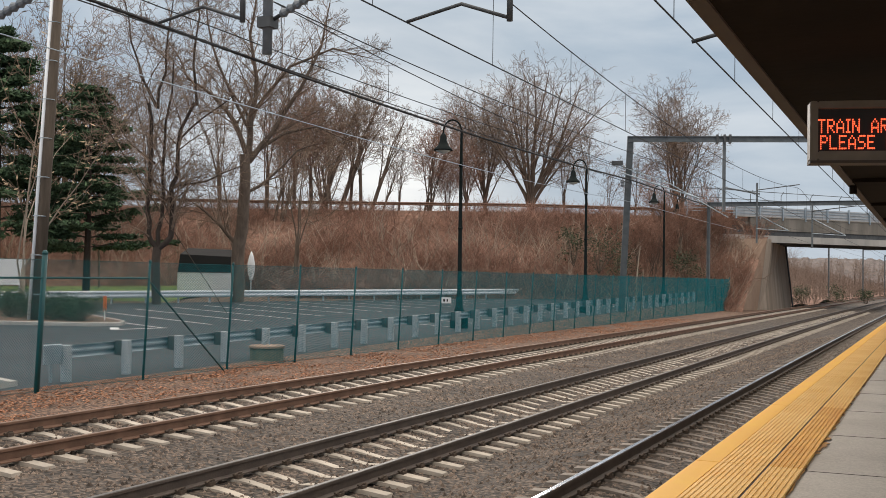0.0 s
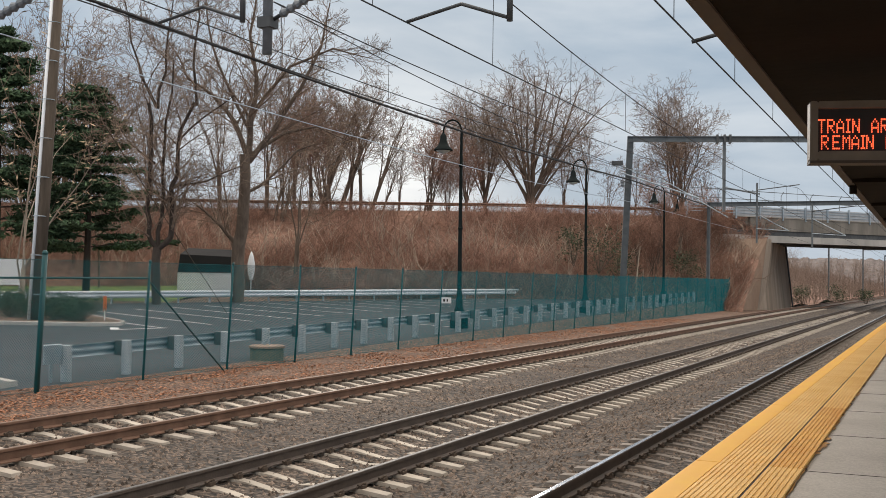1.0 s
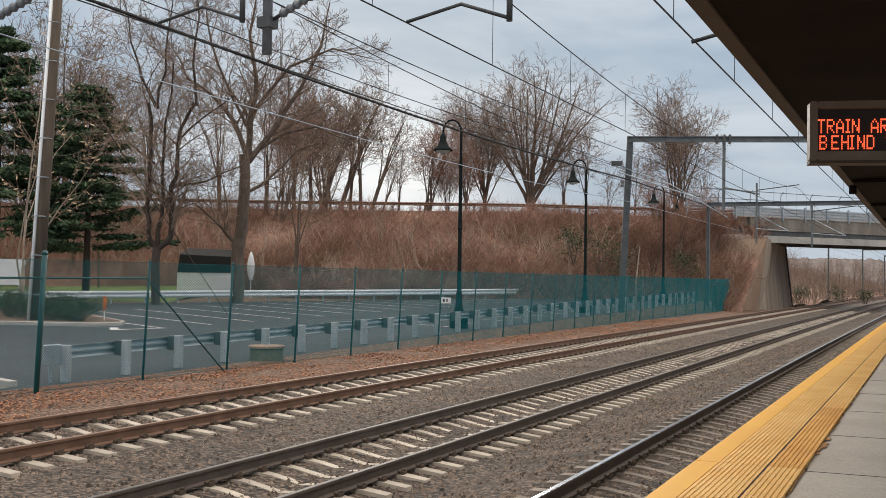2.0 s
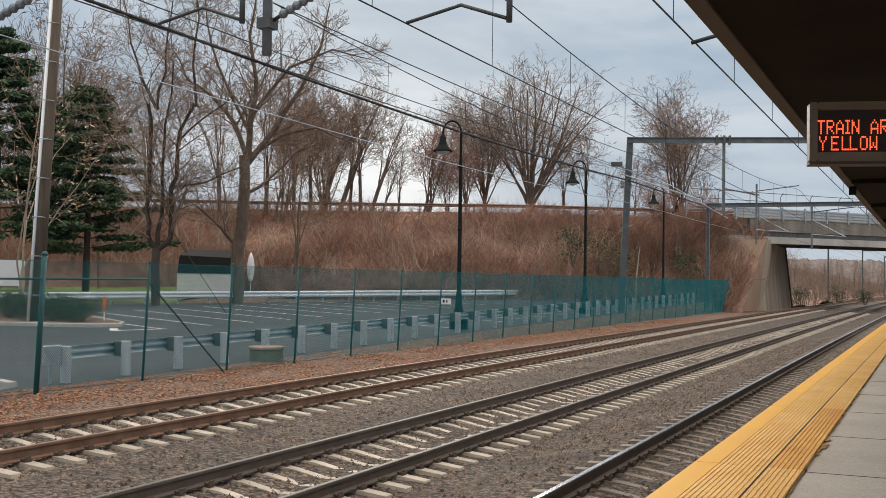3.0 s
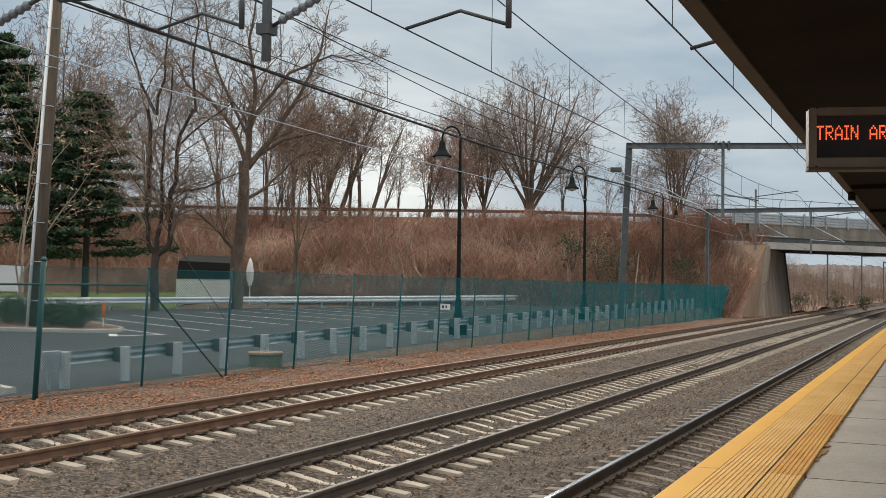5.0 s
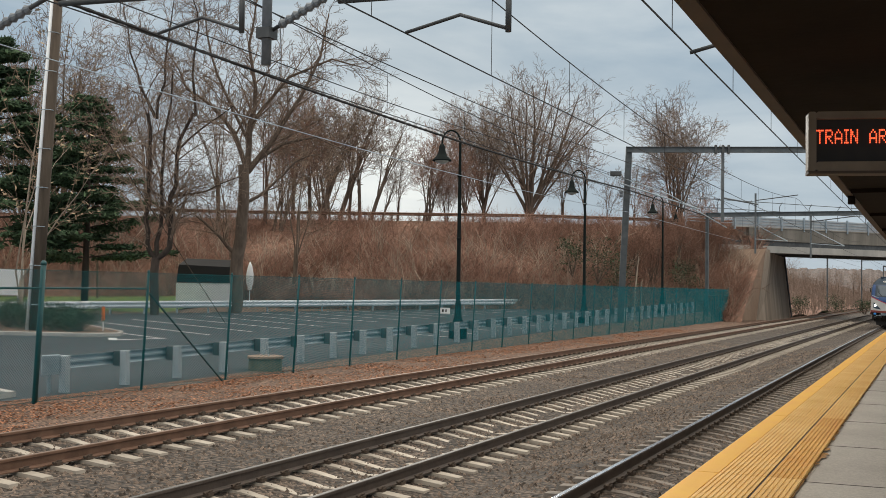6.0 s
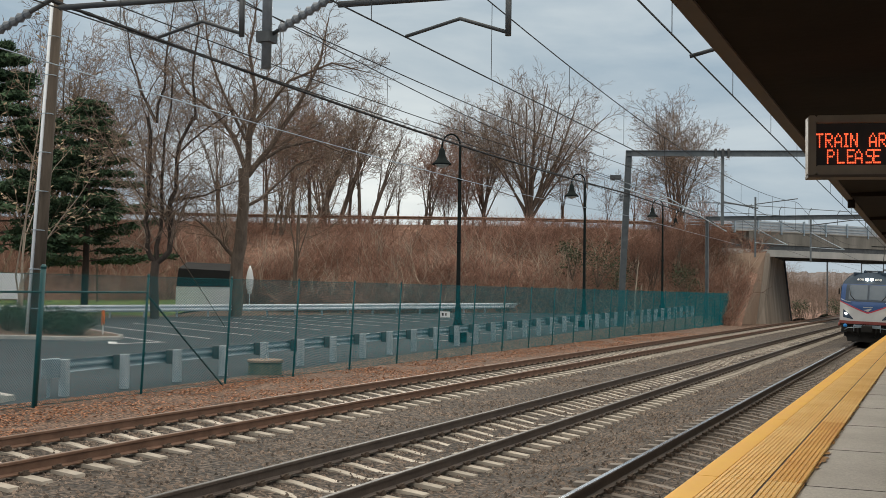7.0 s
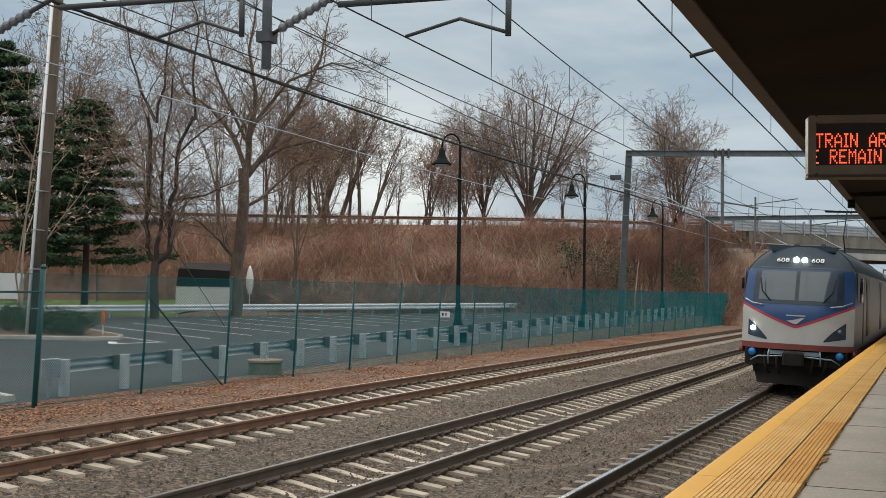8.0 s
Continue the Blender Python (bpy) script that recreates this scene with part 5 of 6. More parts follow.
    for i in range(15):
        put(far, rnd.uniform(-52, -20), rnd.uniform(98, 150), None, rnd.uniform(0, 360), rnd.uniform(0.9, 1.4))
    # beyond the bridge
    for i in range(80):
        a = rnd.uniform(210, 400)
        put(far, a * rnd.uniform(0.27, 0.43), a, 1.0, rnd.uniform(0, 360), rnd.uniform(0.45, 0.8))


build_trees()


def needles(sh, c, size, n, rnd, flat=0.6, leaf=0.16):
    for _ in range(n):
        d = Vector((rnd.gauss(0, 1), rnd.gauss(0, 1), rnd.gauss(0, flat)))
        p = c + d * size * 0.5
        a = Vector((rnd.gauss(0, 1), rnd.gauss(0, 1), rnd.gauss(0, 0.6))).normalized()
        b = a.cross(Vector((rnd.gauss(0, 1), rnd.gauss(0, 1), rnd.gauss(0, 1)))).normalized()
        L, w = leaf * rnd.uniform(0.6, 1.4), leaf * 0.32
        sh.add([p - a * L - b * w * 0.3, p - b * w, p + a * L, p + b * w], [(0, 1, 2, 3)])


def build_evergreens():
    def pine(label, seed, height, reach):
        rnd = random.Random(seed)
        t = thing("pine_tree", label, "tree")
        part("trunk", Shape().tube([(0, 0, -0.3), (0.1, 0, height * 0.5), (0, 0.1, height)], [0.28, 0.18, 0.04], 9), M_BARK_DARK, t, smooth=True)
        sh, br = Shape(), Shape()
        z = 4.0
        while z < height:
            for _ in range(4):
                a = rnd.uniform(0, 6.283)
                R = reach * min(1.0, 1.25 * (1 - z / height)) ** 0.7 * rnd.uniform(0.5, 1.1) + 0.3
                tip = Vector((math.cos(a) * R, math.sin(a) * R, z + R * rnd.uniform(-0.05, 0.2)))
                br.tube([(0, 0, z), Vector((0, 0, z + R * 0.06)).lerp(tip, 0.5), tip], [0.055, 0.03, 0.012], 4, False)
                for k in range(7):
                    f = 0.28 + 0.12 * k
                    q = Vector((0, 0, z)).lerp(tip, f)
                    for sgn in (-1, 1):
                        out = Vector((math.cos(a + sgn * 0.9), math.sin(a + sgn * 0.9), rnd.uniform(-0.15, 0.12))) * R * 0.30 * (1.15 - f) * rnd.uniform(0.6, 1.3)
                        br.tube([q, q + out], [0.014, 0.006], 3, False)
                        for w in (0.35, 0.7, 1.0):
                            needles(sh, q + out * w, 0.52, 14, rnd, 0.34, 0.22)
            z += height * 0.045
        part("bough_frame", br, M_BARK_DARK, t)
        part("foliage", sh, M_PINE, t)
        return t
    p = pine("dark green pine with layered needled boughs", 3, 15.5, 5.6)
    put(p, -25.2, 80, None, 0, 0.92, first=True)
    put(p, -31.6, 80, None, 130, 1.25)

    # low shrubs on the island
    rnd = random.Random(9)
    for i, (x, y, s_) in enumerate(((-35.0, 40.4, 0.9), (-35.8, 40.9, 1.0), (-36.6, 40.3, 1.0), (-37.2, 41.6, 1.1), (-38.2, 40.6, 1.1), (-38.8, 42.0, 1.1), (-39.8, 41.0, 1.1), (-40.6, 42.4, 1.1), (-41.6, 41.4, 1.1))):
        b = thing("shrub", "low dark evergreen shrub on the island", "shrub", group="island shrubs", at=pose(x, y, lot_z(x, y) + 0.12))
        sh, st = Shape(), Shape()
        for _ in range(24):
            e = Vector((rnd.gauss(0, 0.45) * s_, rnd.gauss(0, 0.45) * s_, rnd.uniform(0.35, 1.0) * s_))
            st.tube([(0, 0, 0), e], [0.02, 0.006], 4, False)
            needles(sh, e, 0.5 * s_, 45, rnd, 0.7, 0.07)
        part("stem_frame", st, M_BARK, b)
        part("foliage", sh, M_SHRUB, b)
    # a few evergreen bushes at the foot of the slope and by the line beyond the bridge
    for right, ahead, z, s_ in ((13.4, 98, 3.2, 1.7), (11.2, 98, 3.8, 1.3), (15.2, 99, 2.4, 1.3), (21.5, 100, 2.2, 1.4), (52.0, 150, -0.5, 1.2), (47.3, 150, -0.3, 1.0), (56.5, 152, -0.4, 0.9)):
        x, y = site(right, ahead)
        b = thing("bush", "scrubby dull green bush on the bank", "bush", at=pose(x, y, z))
        sh, st = Shape(), Shape()
        for _ in range(18):
            e = Vector((rnd.gauss(0, 0.5) * s_, rnd.gauss(0, 0.5) * s_, rnd.uniform(0.4, 2.0) * s_))
            st.tube([(0, 0, -0.3), e], [0.03, 0.01], 4, False)
            needles(sh, e, 0.6 * s_, 40, rnd, 0.8, 0.12)
        part("stem_frame", st, M_BARK, b)
        part("foliage", sh, M_SHRUB, b)
    # dead leaves still hanging on a thin tree beside the pole
    rnd = random.Random(15)
    t = broom_tree("young oak with many dead leaves still hanging", 91, 15.0, 0.13, 34, 4, M_BRUSH_PALE, M_TWIG, stems=1, bole=0.18, dens=(6, 6, 4, 3), top=3)
    sh = Shape()
    src = [v for v in t.children if v.name.startswith("crown")][0].data.vertices
    for i in range(0, len(src), 4):
        needles(sh, Vector(src[i].co), 0.25, 1, rnd, 0.8, 0.16)
    part("dead_foliage", sh, M_DEADLEAF, t, "tan dead leaves")
    put(t, -21.2, 57, None, 0, 1.0, first=True)


build_evergreens()


def build_distance():
    # rough ground between the far guard rail and the slope
    d = (FAR_B - FAR_A).normalized()
    w = Vector((-d.y, d.x))
    s = Shape().grid(lambda u, v: (lambda q: (q.x, q.y, lot_z(q.x, q.y) + 0.012))(FAR_A + d * u + w * v), span(-40, 75, 24), span(0.5, 45, 10))
    solid("rough_verge", s, M_LITTER, "rough leaf-strewn ground below the embankment", "verge", kind="structure", smooth=True)
    def lawn(u, v):
        x, y = site(u, v)
        return x, y, lot_z(x, y) + 0.03 + 0.95 * max(0.0, min(1.0, (v - 80) / 22)) ** 1.2 + 0.06 * noise.noise((x * 0.3, y * 0.3, 0))
    s = Shape().grid(lawn, span(-60, -19, 22), span(78, 116, 20))
    solid("lawn", s, M_LAWN, "green lawn under the trees beyond the car park", "lawn", kind="structure", smooth=True)
    # wooded ridge far beyond
    rnd = random.Random(2)
    s = Shape()
    angs = span(-80, 60, 1401)
    def ridge(a, k):
        R = 430 + k * 60
        h = (0, 8, 13.5)[int(k)] + (rnd.uniform(-0.4, 0.4) if k else -3) + (3 * noise.noise((a * 0.12, k, 0)) + 1.2 * noise.noise((a * 1.7, k, 5)) if k else 0)
        return math.sin(radians(a)) * R, math.cos(radians(a)) * R, h
    s.grid(ridge, angs, (0, 1, 2))
    solid("far_ridge", s, M_BACK, "distant hazy ridge of bare woods", "backdrop", kind="structure")
    # brushy bank beside the line beyond the bridge
    bank = lambda u, y: (bend(-18 - 34 * u, y), y, -0.6 + 6.0 * u ** 0.8 * min(1.0, (y - 128) / 50) + 0.8 * noise.noise((u * 6, y * 0.06, 2)))
    s = Shape().grid(bank, span(0, 1, 12), span(128, 400, 46))
    solid("far_bank", s, M_HILL, "brush-covered bank beside the line beyond the bridge", "bank", kind="structure", smooth=True)
    s = Shape()
    for _ in range(4200):
        x, y, z = bank(rnd.random() ** 1.2, rnd.uniform(132, 380))
        h = rnd.uniform(0.8, 3.4)
        e = Vector((x + rnd.gauss(0, 0.5), y, z + h))
        s.tube([(x, y, z - 0.2), e], [0.05, 0.02], 3, False)
        for _k in range(3):
            q = Vector((x, y, z)).lerp(e, rnd.uniform(0.3, 0.9))
            s.tube([q, q + Vector((rnd.gauss(0, 0.5), rnd.gauss(0, 0.5), rnd.uniform(0.1, 0.7)))], [0.025, 0.012], 3, False)
    solid("far_brush", s, M_FAR_BRUSH, "bare brown brush on the far bank", "brush", kind="stuff")
    # small hut and cabinets by the line beyond the bridge
    x, y = site(42.5, 145)
    hut = thing("signal_cabinet", "pale grey trackside signal cabinet", "cabinet", at=pose(x, y, -0.55, 0, 0, 10))
    part("body", Shape().bevel_box(-0.9, 0.9, -0.5, 0.5, 0, 1.5, 0.04), M_GALV_WHITE, hut)
    part("roof", Shape().bevel_box(-1.0, 1.0, -0.6, 0.6, 1.5, 1.62, 0.03), M_GALV, hut)
    part("mast", Shape().tube([(0.4, 0, 1.5), (0.4, 0, 4.6)], 0.06, 6).box(-0.6, 1.2, -0.1, 0.1, 4.4, 4.65), M_GALV, hut)


build_distance()


# ---- train ----
M_T_BLUE = mat("train_blue", (0.026, 0.070, 0.20), (0.036, 0.09, 0.24), 1.5, 0.35)
M_T_SILVER = mat("train_silver", (0.21, 0.19, 0.17), (0.29, 0.265, 0.24), 0.7, 0.4, 0.2)
M_T_WHITE = mat("train_white", (0.48, 0.47, 0.455), (0.62, 0.61, 0.595), 0.8, 0.4)
M_T_RED = mat("train_red", (0.42, 0.04, 0.06), (0.55, 0.06, 0.08), 1.5, 0.4)
M_T_SILL = mat("train_sill_red", (0.20, 0.05, 0.042), (0.29, 0.075, 0.06), 1.5, 0.5)
M_T_GREY = mat("train_roof_grey", (0.024, 0.040, 0.062), (0.036, 0.056, 0.082), 1.0, 0.7, spec=0.25)
M_T_DARK = mat("train_underframe", (0.012, 0.011, 0.010), (0.028, 0.025, 0.022), 2.0, 0.8, spec=0.3)
M_T_GLASS = mat("train_glass", (0.060, 0.088, 0.12), (0.085, 0.115, 0.15), 0.7, 0.08, spec=0.8)
M_T_PILLAR = mat("train_window_rubber", (0.02, 0.036, 0.06), (0.03, 0.048, 0.075), 3.0, 0.45)
M_T_LIGHT = mat("headlight", (0.9, 0.9, 0.85), (1, 1, 0.95), 3.0, 0.3, emit=((1.0, 0.97, 0.86), 14.0))
M_T_CYAN = mat("blue_cover", (0.02, 0.22, 0.62), (0.03, 0.28, 0.7), 3.0, 0.4)
M_T_DIGIT = mat("number_white", (0.7, 0.72, 0.68), (0.8, 0.8, 0.78), 3.0, 0.5)


TAPER = 0.945  # the cab narrows towards its face


def flank(y):
    return TAPER + (1 - TAPER) * max(0.0, min(1.0, (y - 0.5) / 2.0))


def half_width(z):
    return 1.47 - 0.05 * max(0.0, z - 2.2) - (0.62 * ((z - 2.85) / 0.87) ** 2.3 if z > 2.85 else 0.0)


def nose_y(z):
    if z < 1.95:
        return 0.03 * max(0, 1.2 - z)
    if z < 3.1:
        return 0.42 * ((z - 1.95) / 1.15) ** 1.15
    return 0.42 + 0.75 * ((z - 3.1) / 0.62)


def face(u, z, out=0.0):
    y = nose_y(z) + 0.50 * abs(u) ** 3.2
    return u * half_width(z) * TAPER, y - out, z


def face_patch(u0, u1, lo, hi, out=0.0, nu=24, nv=8):
    s = Shape()
    s.grid(lambda u, v: face(u, lo(u) + (hi(u) - lo(u)) * v, out), span(u0, u1, nu), span(0, 1, nv))
    return s


def slab(front, depth=0.03):
    """Gives a patch some thickness towards the back."""
    n = len(front.v)
    back = [(x, y + depth, z) for x, y, z in front.v]
    front.v += back
    front.f += [tuple(i + n for i in reversed(f)) for f in front.f]
    return front


def build_loco():
    loco = thing("locomotive", "blue and silver electric locomotive with lit headlights", "locomotive")
    swoop = lambda u: 1.60 + 0.57 * min(1, abs(u)) ** 1.1
    P = lambda n_, s, m, lab="", par=None, smooth=True: part(n_, s, m, par or loco, lab, smooth)
    nose = P("nose", slab(face_patch(-1, 1, lambda u: 1.18, swoop, 0, 40, 8)), M_T_WHITE, "white lower nose")
    P("stripe", slab(face_patch(-1, 1, lambda u: swoop(u) - 0.012, lambda u: swoop(u) + 0.055, 0.006, 40, 3)), M_T_RED, "red swoosh stripe")
    P("upper_nose", slab(face_patch(-1, 1, swoop, lambda u: 3.10, 0, 40, 14)), M_T_BLUE, "dark blue upper nose")
    P("brow", slab(face_patch(-1, 1, lambda u: 3.10, lambda u: 3.72, 0, 40, 10)), M_T_GREY, "dark grey brow with lamps")
    surround = P("window_surround", slab(face_patch(-0.82, 0.82, lambda u: 2.20, lambda u: 3.16, 0.008, 24, 10)), M_T_PILLAR)
    for a, b in ((-0.70, -0.035), (0.035, 0.70)):
        P("windscreen", slab(face_patch(a, b, lambda u: 2.30, lambda u: 3.06, 0.016, 14, 8)), M_T_GLASS, "dark reflecting windscreen")
    P("sill", slab(face_patch(-1.0, 1.0, lambda u: 1.04, lambda u: 1.19, 0.02, 30, 3), 0.06), M_T_SILL, "dull red sill")
    for s_ in (-1, 1):
        lo, hi = (lambda u: 1.27 + 0.0 * u), (lambda u, s_=s_: 1.27 + 0.50 * max(0.03, (abs(u) - 0.50) / 0.36) ** 0.75)
        hs = P("headlight_housing", slab(face_patch(s_ * 0.50, s_ * 0.87, lambda u: 1.27 + 0.25 * max(0, abs(u) - 0.5), hi, 0.01, 8, 5)), M_T_PILLAR, "dark swept lamp housing")
        x, y, z = face(s_ * 0.77, 1.55, 0.02)
        P("headlight", Shape().lathe([(0.0, 0.0), (0.065, 0.0), (0.065, 0.05), (0.0, 0.06)], 14, Matrix.Translation((x, y, z)) @ Matrix.Rotation(radians(90), 4, "X")), M_T_LIGHT if s_ < 0 else M_T_GLASS, "", hs)
        x, y, z = face(s_ * 0.092, 3.36, 0.03)
        P("headlight", Shape().lathe([(0.0, 0.0), (0.075, 0.0), (0.075, 0.06), (0.0, 0.07)], 16, Matrix.Translation((x, y, z)) @ Matrix.Rotation(radians(90), 4, "X")), M_T_LIGHT, "bright white headlight")
        text = bpy.data.curves.new("number", "FONT")
        text.body, text.size, text.extrude, text.align_x = "608", 0.22, 0.006, "CENTER"
        tmp = new("number_text", text)
        me = bpy.data.meshes.new_from_object(tmp.evaluated_get(bpy.context.evaluated_depsgraph_get()))
        bpy.data.objects.remove(tmp)
        me.materials.append(M_T_DIGIT)
        num = new("road_number", me)
        num.parent = loco
        x, y, z = face(s_ * 0.36, 3.30, 0.03)
        num.matrix_basis = pose(x, y - 0.02, z, 90 - 48, 0, 0)
        tagged(num, "pale painted number on the brow")
        x, y, z = face(s_ * 0.34, 2.42, 0.03)
        P("wiper", Shape().tube([(x + s_ * 0.12, y + 0.0, 2.20), (x + s_ * 0.40, y + 0.04, 2.52), (x + s_ * 0.46, y + 0.16, 2.86)], 0.018, 5), M_T_DARK)
        P("grab_rail", Shape().tube([face(s_ * 0.60, 2.16, 0.06), face(s_ * 0.80, 2.20, 0.07), face(s_ * 0.96, 2.30, 0.05)], 0.018, 6), M_GALV)
        P("jumper_cover", Shape().lathe([(0.0, 0), (0.085, 0), (0.10, 0.05), (0.08, 0.09)], 12, Matrix.Translation((s_ * 1.08, 0.28, 0.93)) @ Matrix.Rotation(radians(90), 4, "X")), M_T_CYAN, "round blue cover")
        # sides: a sheet with openings is not needed, the cab door and windows sit proud
        side = Shape()
        zs = [1.05, 1.6, 2.2, 2.8, 3.1, 3.25, 3.4, 3.5, 3.6, 3.68, 3.72]
        side.grid(lambda y, z, s_=s_: (s_ * half_width(z) * flank(max(y, nose_y(z) + 0.50)), max(y, nose_y(z) + 0.50), z), [0.5, 1.0, 1.7, 2.5, 6, 12, 20.3], zs[:5])
        P("side_wall", side, M_T_SILVER, "silver-grey side wall")
        cs = Shape()
        cs.grid(lambda y, z, s_=s_: (s_ * half_width(z) * flank(max(y, nose_y(z) + 0.50)), max(y, nose_y(z) + 0.50), z), [0.5, 1.0, 1.7, 2.5, 6, 12, 20.3], zs[4:])
        P("roof_shoulder", cs, M_T_GREY)
        band = Shape().grid(lambda y, v, s_=s_: (s_ * 1.48 * flank(y), y, 2.15 + 0.05 * y + (3.08 - 2.15 - 0.05 * y) * v), span(0.93, 2.3, 8), (0, 1))
        P("cab_side", band, M_T_BLUE, "blue cab side")
        P("cab_window", Shape().bevel_box(-0.008, 0.008, 1.5, 2.15, 2.3, 2.95, 0.004, Matrix.Translation((s_ * 1.452, 0, 0)) @ Matrix.Translation((0, 1.5, 0)) @ Matrix.Rotation(s_ * -0.055, 4, "Z") @ Matrix.Translation((0, -1.5, 0))), M_T_GLASS)
        P("cab_door", Shape().bevel_box(-0.01, 0.01, 2.55, 3.25, 1.2, 3.0, 0.004, Matrix.Translation((s_ * 1.475, 0, 0))), M_T_SILVER)
        for y in (4.2, 12.5):
            P("side_panel", Shape().bevel_box(-0.012, 0.012, y, y + 2.1, 1.35, 3.0, 0.006, Matrix.Translation((s_ * 1.472, 0, 0))), M_T_SILVER)
        P("sole_bar", Shape().box(s_ * 1.40 - 0.05, s_ * 1.40 + 0.05, 0.5, 20.3, 0.90, 1.06), M_T_SILL)
        P("mirror", Shape().bevel_box(s_ * 1.50 - 0.03, s_ * 1.50 + 0.03, 1.05, 1.14, 2.55, 2.85, 0.02), M_T_DARK)
    P("roof", Shape().box(-0.82, 0.82, 1.17, 20.3, 3.60, 3.722), M_T_GREY, smooth=False)
    P("end_wall", Shape().box(-1.46, 1.46, 20.25, 20.3, 0.95, 3.3), M_T_SILVER, smooth=False)
    P("emblem", Shape().add([face(u, z, 0.03) for u, z in ((-0.16, 1.78), (-0.02, 1.70), (0.02, 1.70), (0.16, 1.86), (0.10, 1.86), (-0.05, 1.80))], [(0, 1, 2, 3, 4, 5)]), M_T_WHITE, "white wedge emblem", smooth=False)
    P("emblem_bar", slab(face_patch(-0.17, 0.17, lambda u: 1.90, lambda u: 1.93, 0.012, 8, 2)), M_T_WHITE)
    # underframe, pilot and coupler
    P("underframe", Shape().box(-1.30, 1.30, 0.7, 20.2, 0.55, 1.05), M_T_DARK, smooth=False)
    P("buffer_beam", Shape().bevel_box(-1.28, 1.28, 0.32, 0.60, 0.62, 1.04, 0.04), M_T_DARK, smooth=False)
    blade = Shape().grid(lambda u, v: (u * (1.12 - 0.16 * v), 0.30 + 0.16 * abs(u) + 0.10 * math.sin(math.pi * v), 0.62 - 0.50 * v), span(-1, 1, 13), span(0, 1, 6))
    P("pilot", slab(blade, 0.05), M_T_DARK, "dark curved steel pilot")
    for s_ in (-1, 1):
        P("cab_step", Shape().bevel_box(s_ * 1.16 - 0.14, s_ * 1.16 + 0.14, 0.42, 0.70, 0.58, 0.63, 0.015), M_STEEL_DARK, smooth=False)
        P("handrail", Shape().tube([(s_ * 0.62, 0.02, 1.02), (s_ * 0.64, -0.06, 0.94), (s_ * 0.64, 0.05, 0.66)], 0.02, 6), M_GALV)
        P("cut_lever", Shape().tube([(s_ * 0.2, -0.05, 0.88), (s_ * 0.9, 0.05, 0.84), (s_ * 1.1, 0.12, 0.72)], 0.018, 6), M_GALV)
    P("step_plate", Shape().box(-0.62, 0.62, 0.10, 0.6, 0.90, 1.0), M_GALV, smooth=False)
    P("coupler", Shape().bevel_box(-0.18, 0.18, -0.25, 0.6, 0.72, 0.96, 0.05).bevel_box(-0.26, 0.26, -0.35, -0.1, 0.66, 1.0, 0.05), M_T_DARK, smooth=False)
    for x in (-0.75, -0.45, 0.45, 0.78):
        P("air_hose", Shape().tube([(x, 0.2, 0.95), (x * 0.98, 0.05, 0.7), (x * 0.9, 0.1, 0.45), (x * 0.85, 0.25, 0.42)], 0.035, 6), M_T_DARK)
    for yb in (3.2, 16.5):
        P("bogie", Shape().bevel_box(-1.2, 1.2, yb - 1.9, yb + 1.9, 0.35, 0.75, 0.05), M_T_DARK, smooth=False)
        for dy in (-1.4, 1.4):
            for x in (-0.755, 0.755):
                P("wheel", Shape().lathe([(0.0, -0.07), (0.53, -0.07), (0.55, 0.04), (0.57, 0.06), (0.0, 0.07)], 20, Matrix.Translation((x, yb + dy, 0.56)) @ Matrix.Rotation(radians(90), 4, "Y")), M_T_DARK)
    # roof gear
    P("pantograph", Shape().tube([(0, 16.6, 3.8), (0, 15.0, 4.7), (0, 16.4, 5.72)], 0.025, 6).tube([(-0.8, 16.4, 5.72), (0.8, 16.4, 5.72)], 0.035, 6).tube([(-0.8, 16.1, 5.72), (0.8, 16.1, 5.72)], 0.03, 6).box(-0.5, 0.5, 16.0, 17.4, 3.72, 3.85), M_T_DARK, "dark raised pantograph", smooth=False)
    P("folded_pantograph", Shape().tube([(-0.4, 4.6, 3.86), (0, 6.0, 3.92), (0.4, 4.6, 3.86)], 0.03, 6).tube([(-0.45, 4.5, 3.88), (0.45, 4.5, 3.88)], 0.03, 6).box(-0.4, 0.4, 5.2, 6.4, 3.72, 3.84), M_STEEL_DARK, "folded pantograph", smooth=False)
    for x in (-0.3, 0.3):
        P("roof_insulator", Shape().lathe([(0.09, 3.72), (0.12, 3.8), (0.08, 3.86), (0.12, 3.93), (0.06, 4.02)], 10, Matrix.Translation((x, 7.0, -0.08))), M_T_PILLAR, "dark ribbed roof insulator")
    for y in (8.0, 10.5, 13.5):
        P("roof_hatch", Shape().bevel_box(-0.55, 0.55, y - 0.7, y + 0.7, 3.7, 3.86, 0.05), M_T_GREY, smooth=False)
    for x in (-0.35, 0.35):
        P("horn", Shape().tube([(x, 3.4, 3.8), (x, 3.0, 3.8)], [0.04, 0.09], 8), M_T_GREY)
    return loco


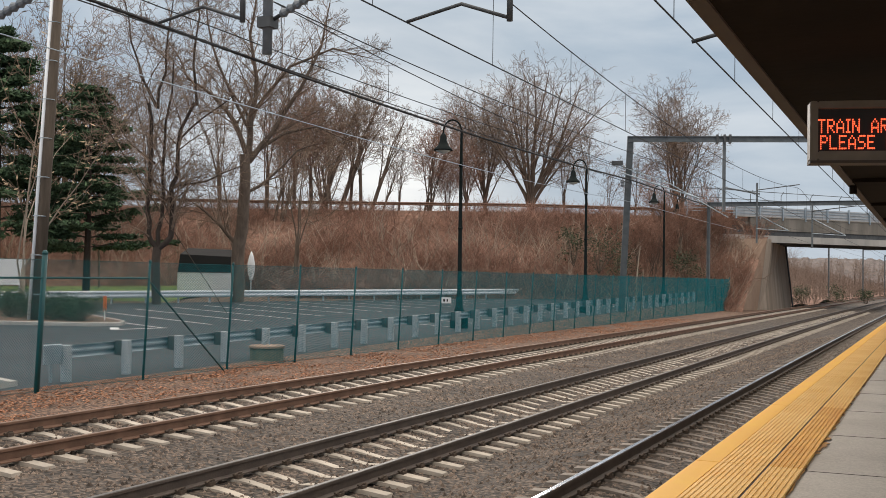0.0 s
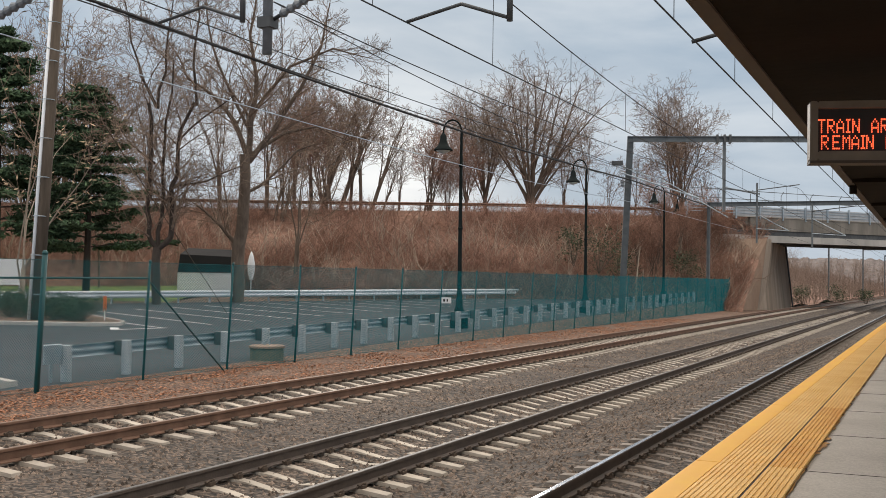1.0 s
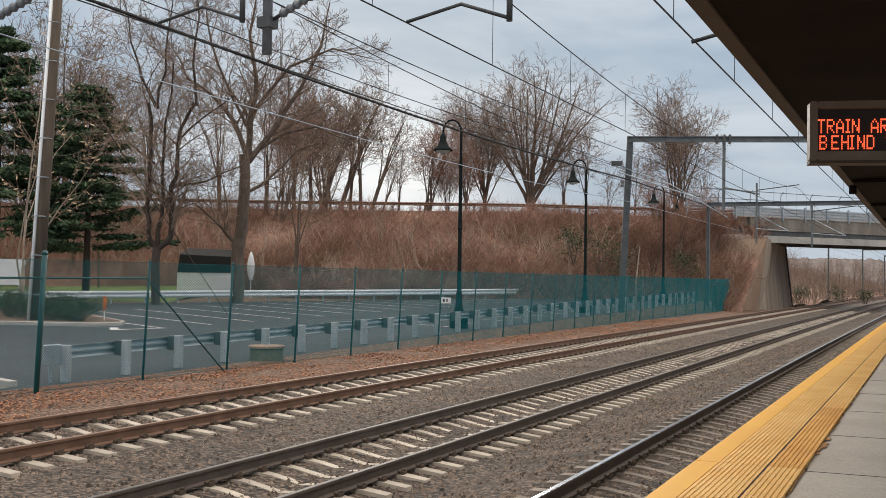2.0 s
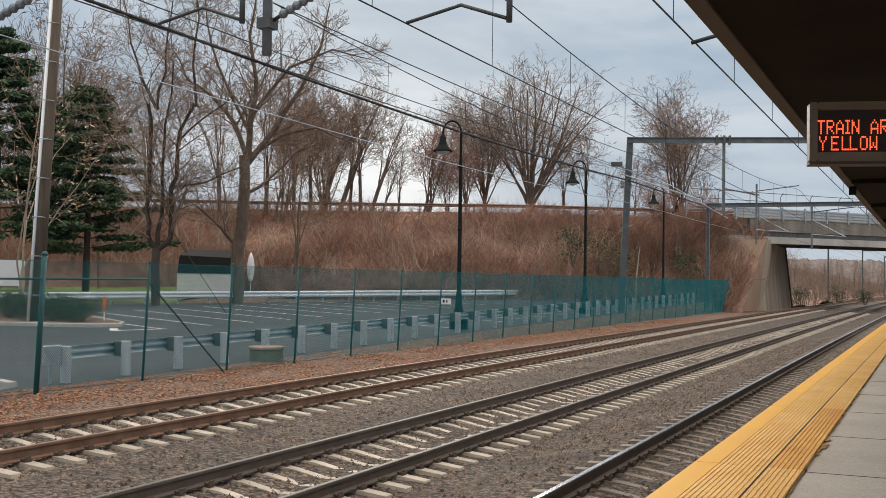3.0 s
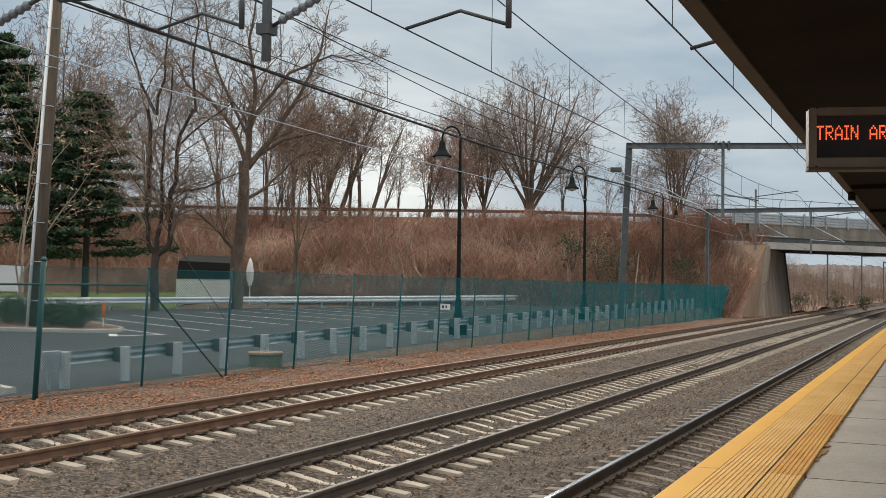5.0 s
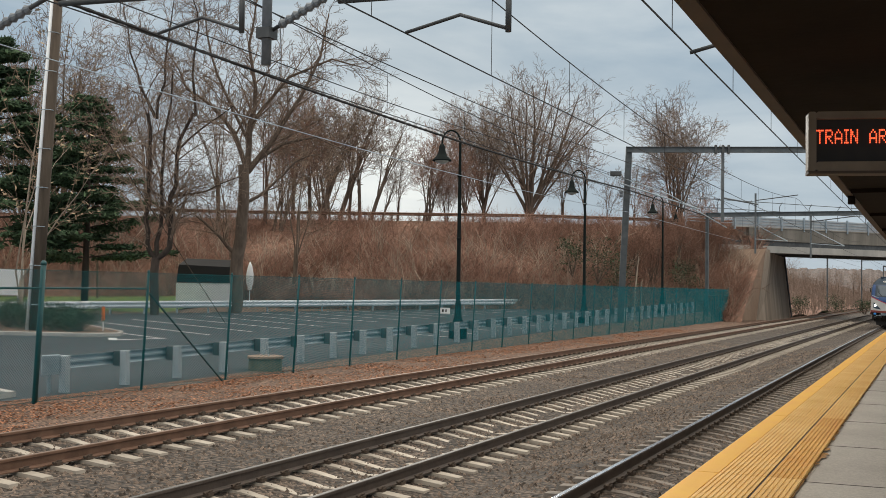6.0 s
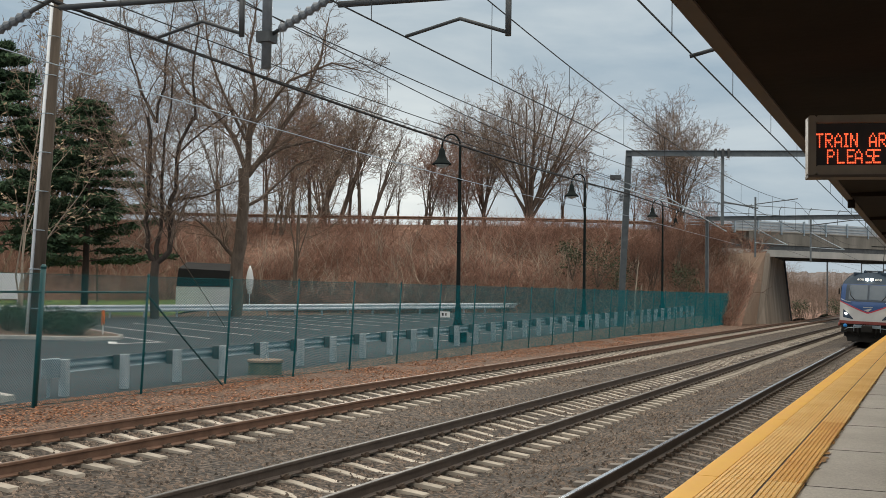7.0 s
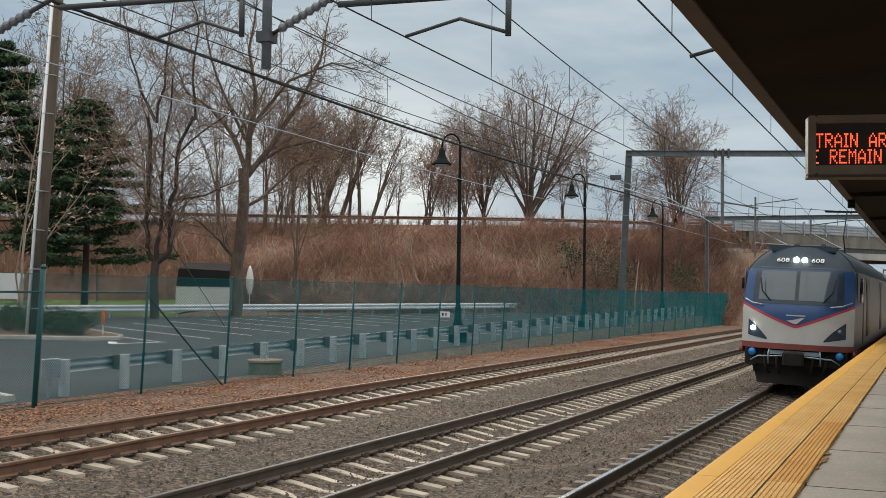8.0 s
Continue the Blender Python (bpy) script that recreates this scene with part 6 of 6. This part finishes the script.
def build_coach():
    c = thing("coach", "ribbed silver passenger coach behind the locomotive", "railway coach", group="coaches of the train")
    prof = [(-1.30, 0.9), (-1.52, 1.5), (-1.55, 2.2), (-1.45, 2.9), (-1.1, 3.5), (-0.5, 3.78), (0.5, 3.78), (1.1, 3.5), (1.45, 2.9), (1.55, 2.2), (1.52, 1.5), (1.30, 0.9)]
    part("shell", Shape().sweep(prof, [(0, y, 0) for y in (0.3, 8, 17, 25.7)]), M_T_SILVER, c, smooth=False)
    for s_ in (-1, 1):
        for y in span(3.5, 21.5, 10):
            part("window", Shape().bevel_box(-0.012, 0.012, y, y + 1.25, 2.05, 2.65, 0.006, Matrix.Translation((s_ * 1.535, 0, 0))), M_T_GLASS, c)
        for y in (1.0, 24.0):
            part("door", Shape().bevel_box(-0.012, 0.012, y, y + 0.9, 1.1, 3.0, 0.006, Matrix.Translation((s_ * 1.535, 0, 0))), M_T_SILVER, c)
        part("stripe", Shape().box(s_ * 1.545 - 0.01, s_ * 1.545 + 0.01, 0.4, 25.6, 1.75, 1.9), M_T_BLUE, c)
    for yb in (4, 22):
        part("bogie", Shape().bevel_box(-1.2, 1.2, yb - 1.6, yb + 1.6, 0.15, 0.9, 0.05), M_T_DARK, c)
    part("underframe", Shape().box(-1.2, 1.2, 0.5, 25.5, 0.6, 0.95), M_T_DARK, c)
    return c


LOCO, COACH = build_loco(), build_coach()
COACHES = [COACH] + [copy_thing(COACH, pose(0, 0, 0)) for _ in range(2)]
TRAIN = [(LOCO, 0.0)] + [(c, 20.7 + 26.2 * i) for i, c in enumerate(COACHES)]
# seconds and the nose's place along the line
RUN = [(0.0, 252.0), (1.5, 211.5), (3.0, 171.0), (4.5, 130.5), (5.3, 108.8), (5.8, 95.3), (6.0, 90.0), (6.2, 84.8), (6.5, 76.9), (6.7, 71.3), (7.0, 62.3), (7.2, 56.0), (7.5, 46.5), (7.8, 36.7), (8.0, 30.2)]


def motions():
    # the running line of the sign
    for ob, x, wide, cycle in LETTERS:
        start = 0.085 + x + (7.14 * SCROLL if cycle else 0.0)
        at = lambda t: start - SCROLL * t
        inside, out_r = 0.012, 1.95
        rows = []
        t_in, t_out = (start - out_r) / SCROLL, (start - inside) / SCROLL
        back = 0.115
        if t_in <= 0:
            rows.append((0.0, pose(at(0.0), 0.05, 0.207)))
        else:
            rows += [(0.0, pose(out_r, back, 0.207))]
            if t_in < 8:
                if t_in > 0.2:
                    rows.append((t_in - 0.1, pose(out_r, back, 0.207)))
                rows.append((t_in, pose(out_r, 0.05, 0.207)))
        if t_in < 8:
            t0, t1 = max(t_in, 0.0), min(t_out, 8.0)
            if t1 > t0 + 0.1:
                rows += [(t, pose(at(t), 0.05, 0.207)) for t in span(t0, t1, 3 + int((t1 - t0) / 0.4))[1:]]
            if t_out < 7.9:
                rows += [(max(t_out, 0.0) + 0.1, pose(inside, back, 0.207)), (8.0, pose(inside, back, 0.207))]
        else:
            rows.append((8.0, pose(out_r, back, 0.207)))
        walk(ob, sorted(rows, key=lambda r: r[0]))
    # the train rolls in on the platform track
    for ob, behind in TRAIN:
        rows = []
        for t, nose in RUN:
            y = nose + behind
            rows.append((t, pose(bend(NEAR - 0.11, y), y, Z_NEAR, 0, 1.9, -math.degrees(CURVE * y))))
        walk(ob, rows)


motions()
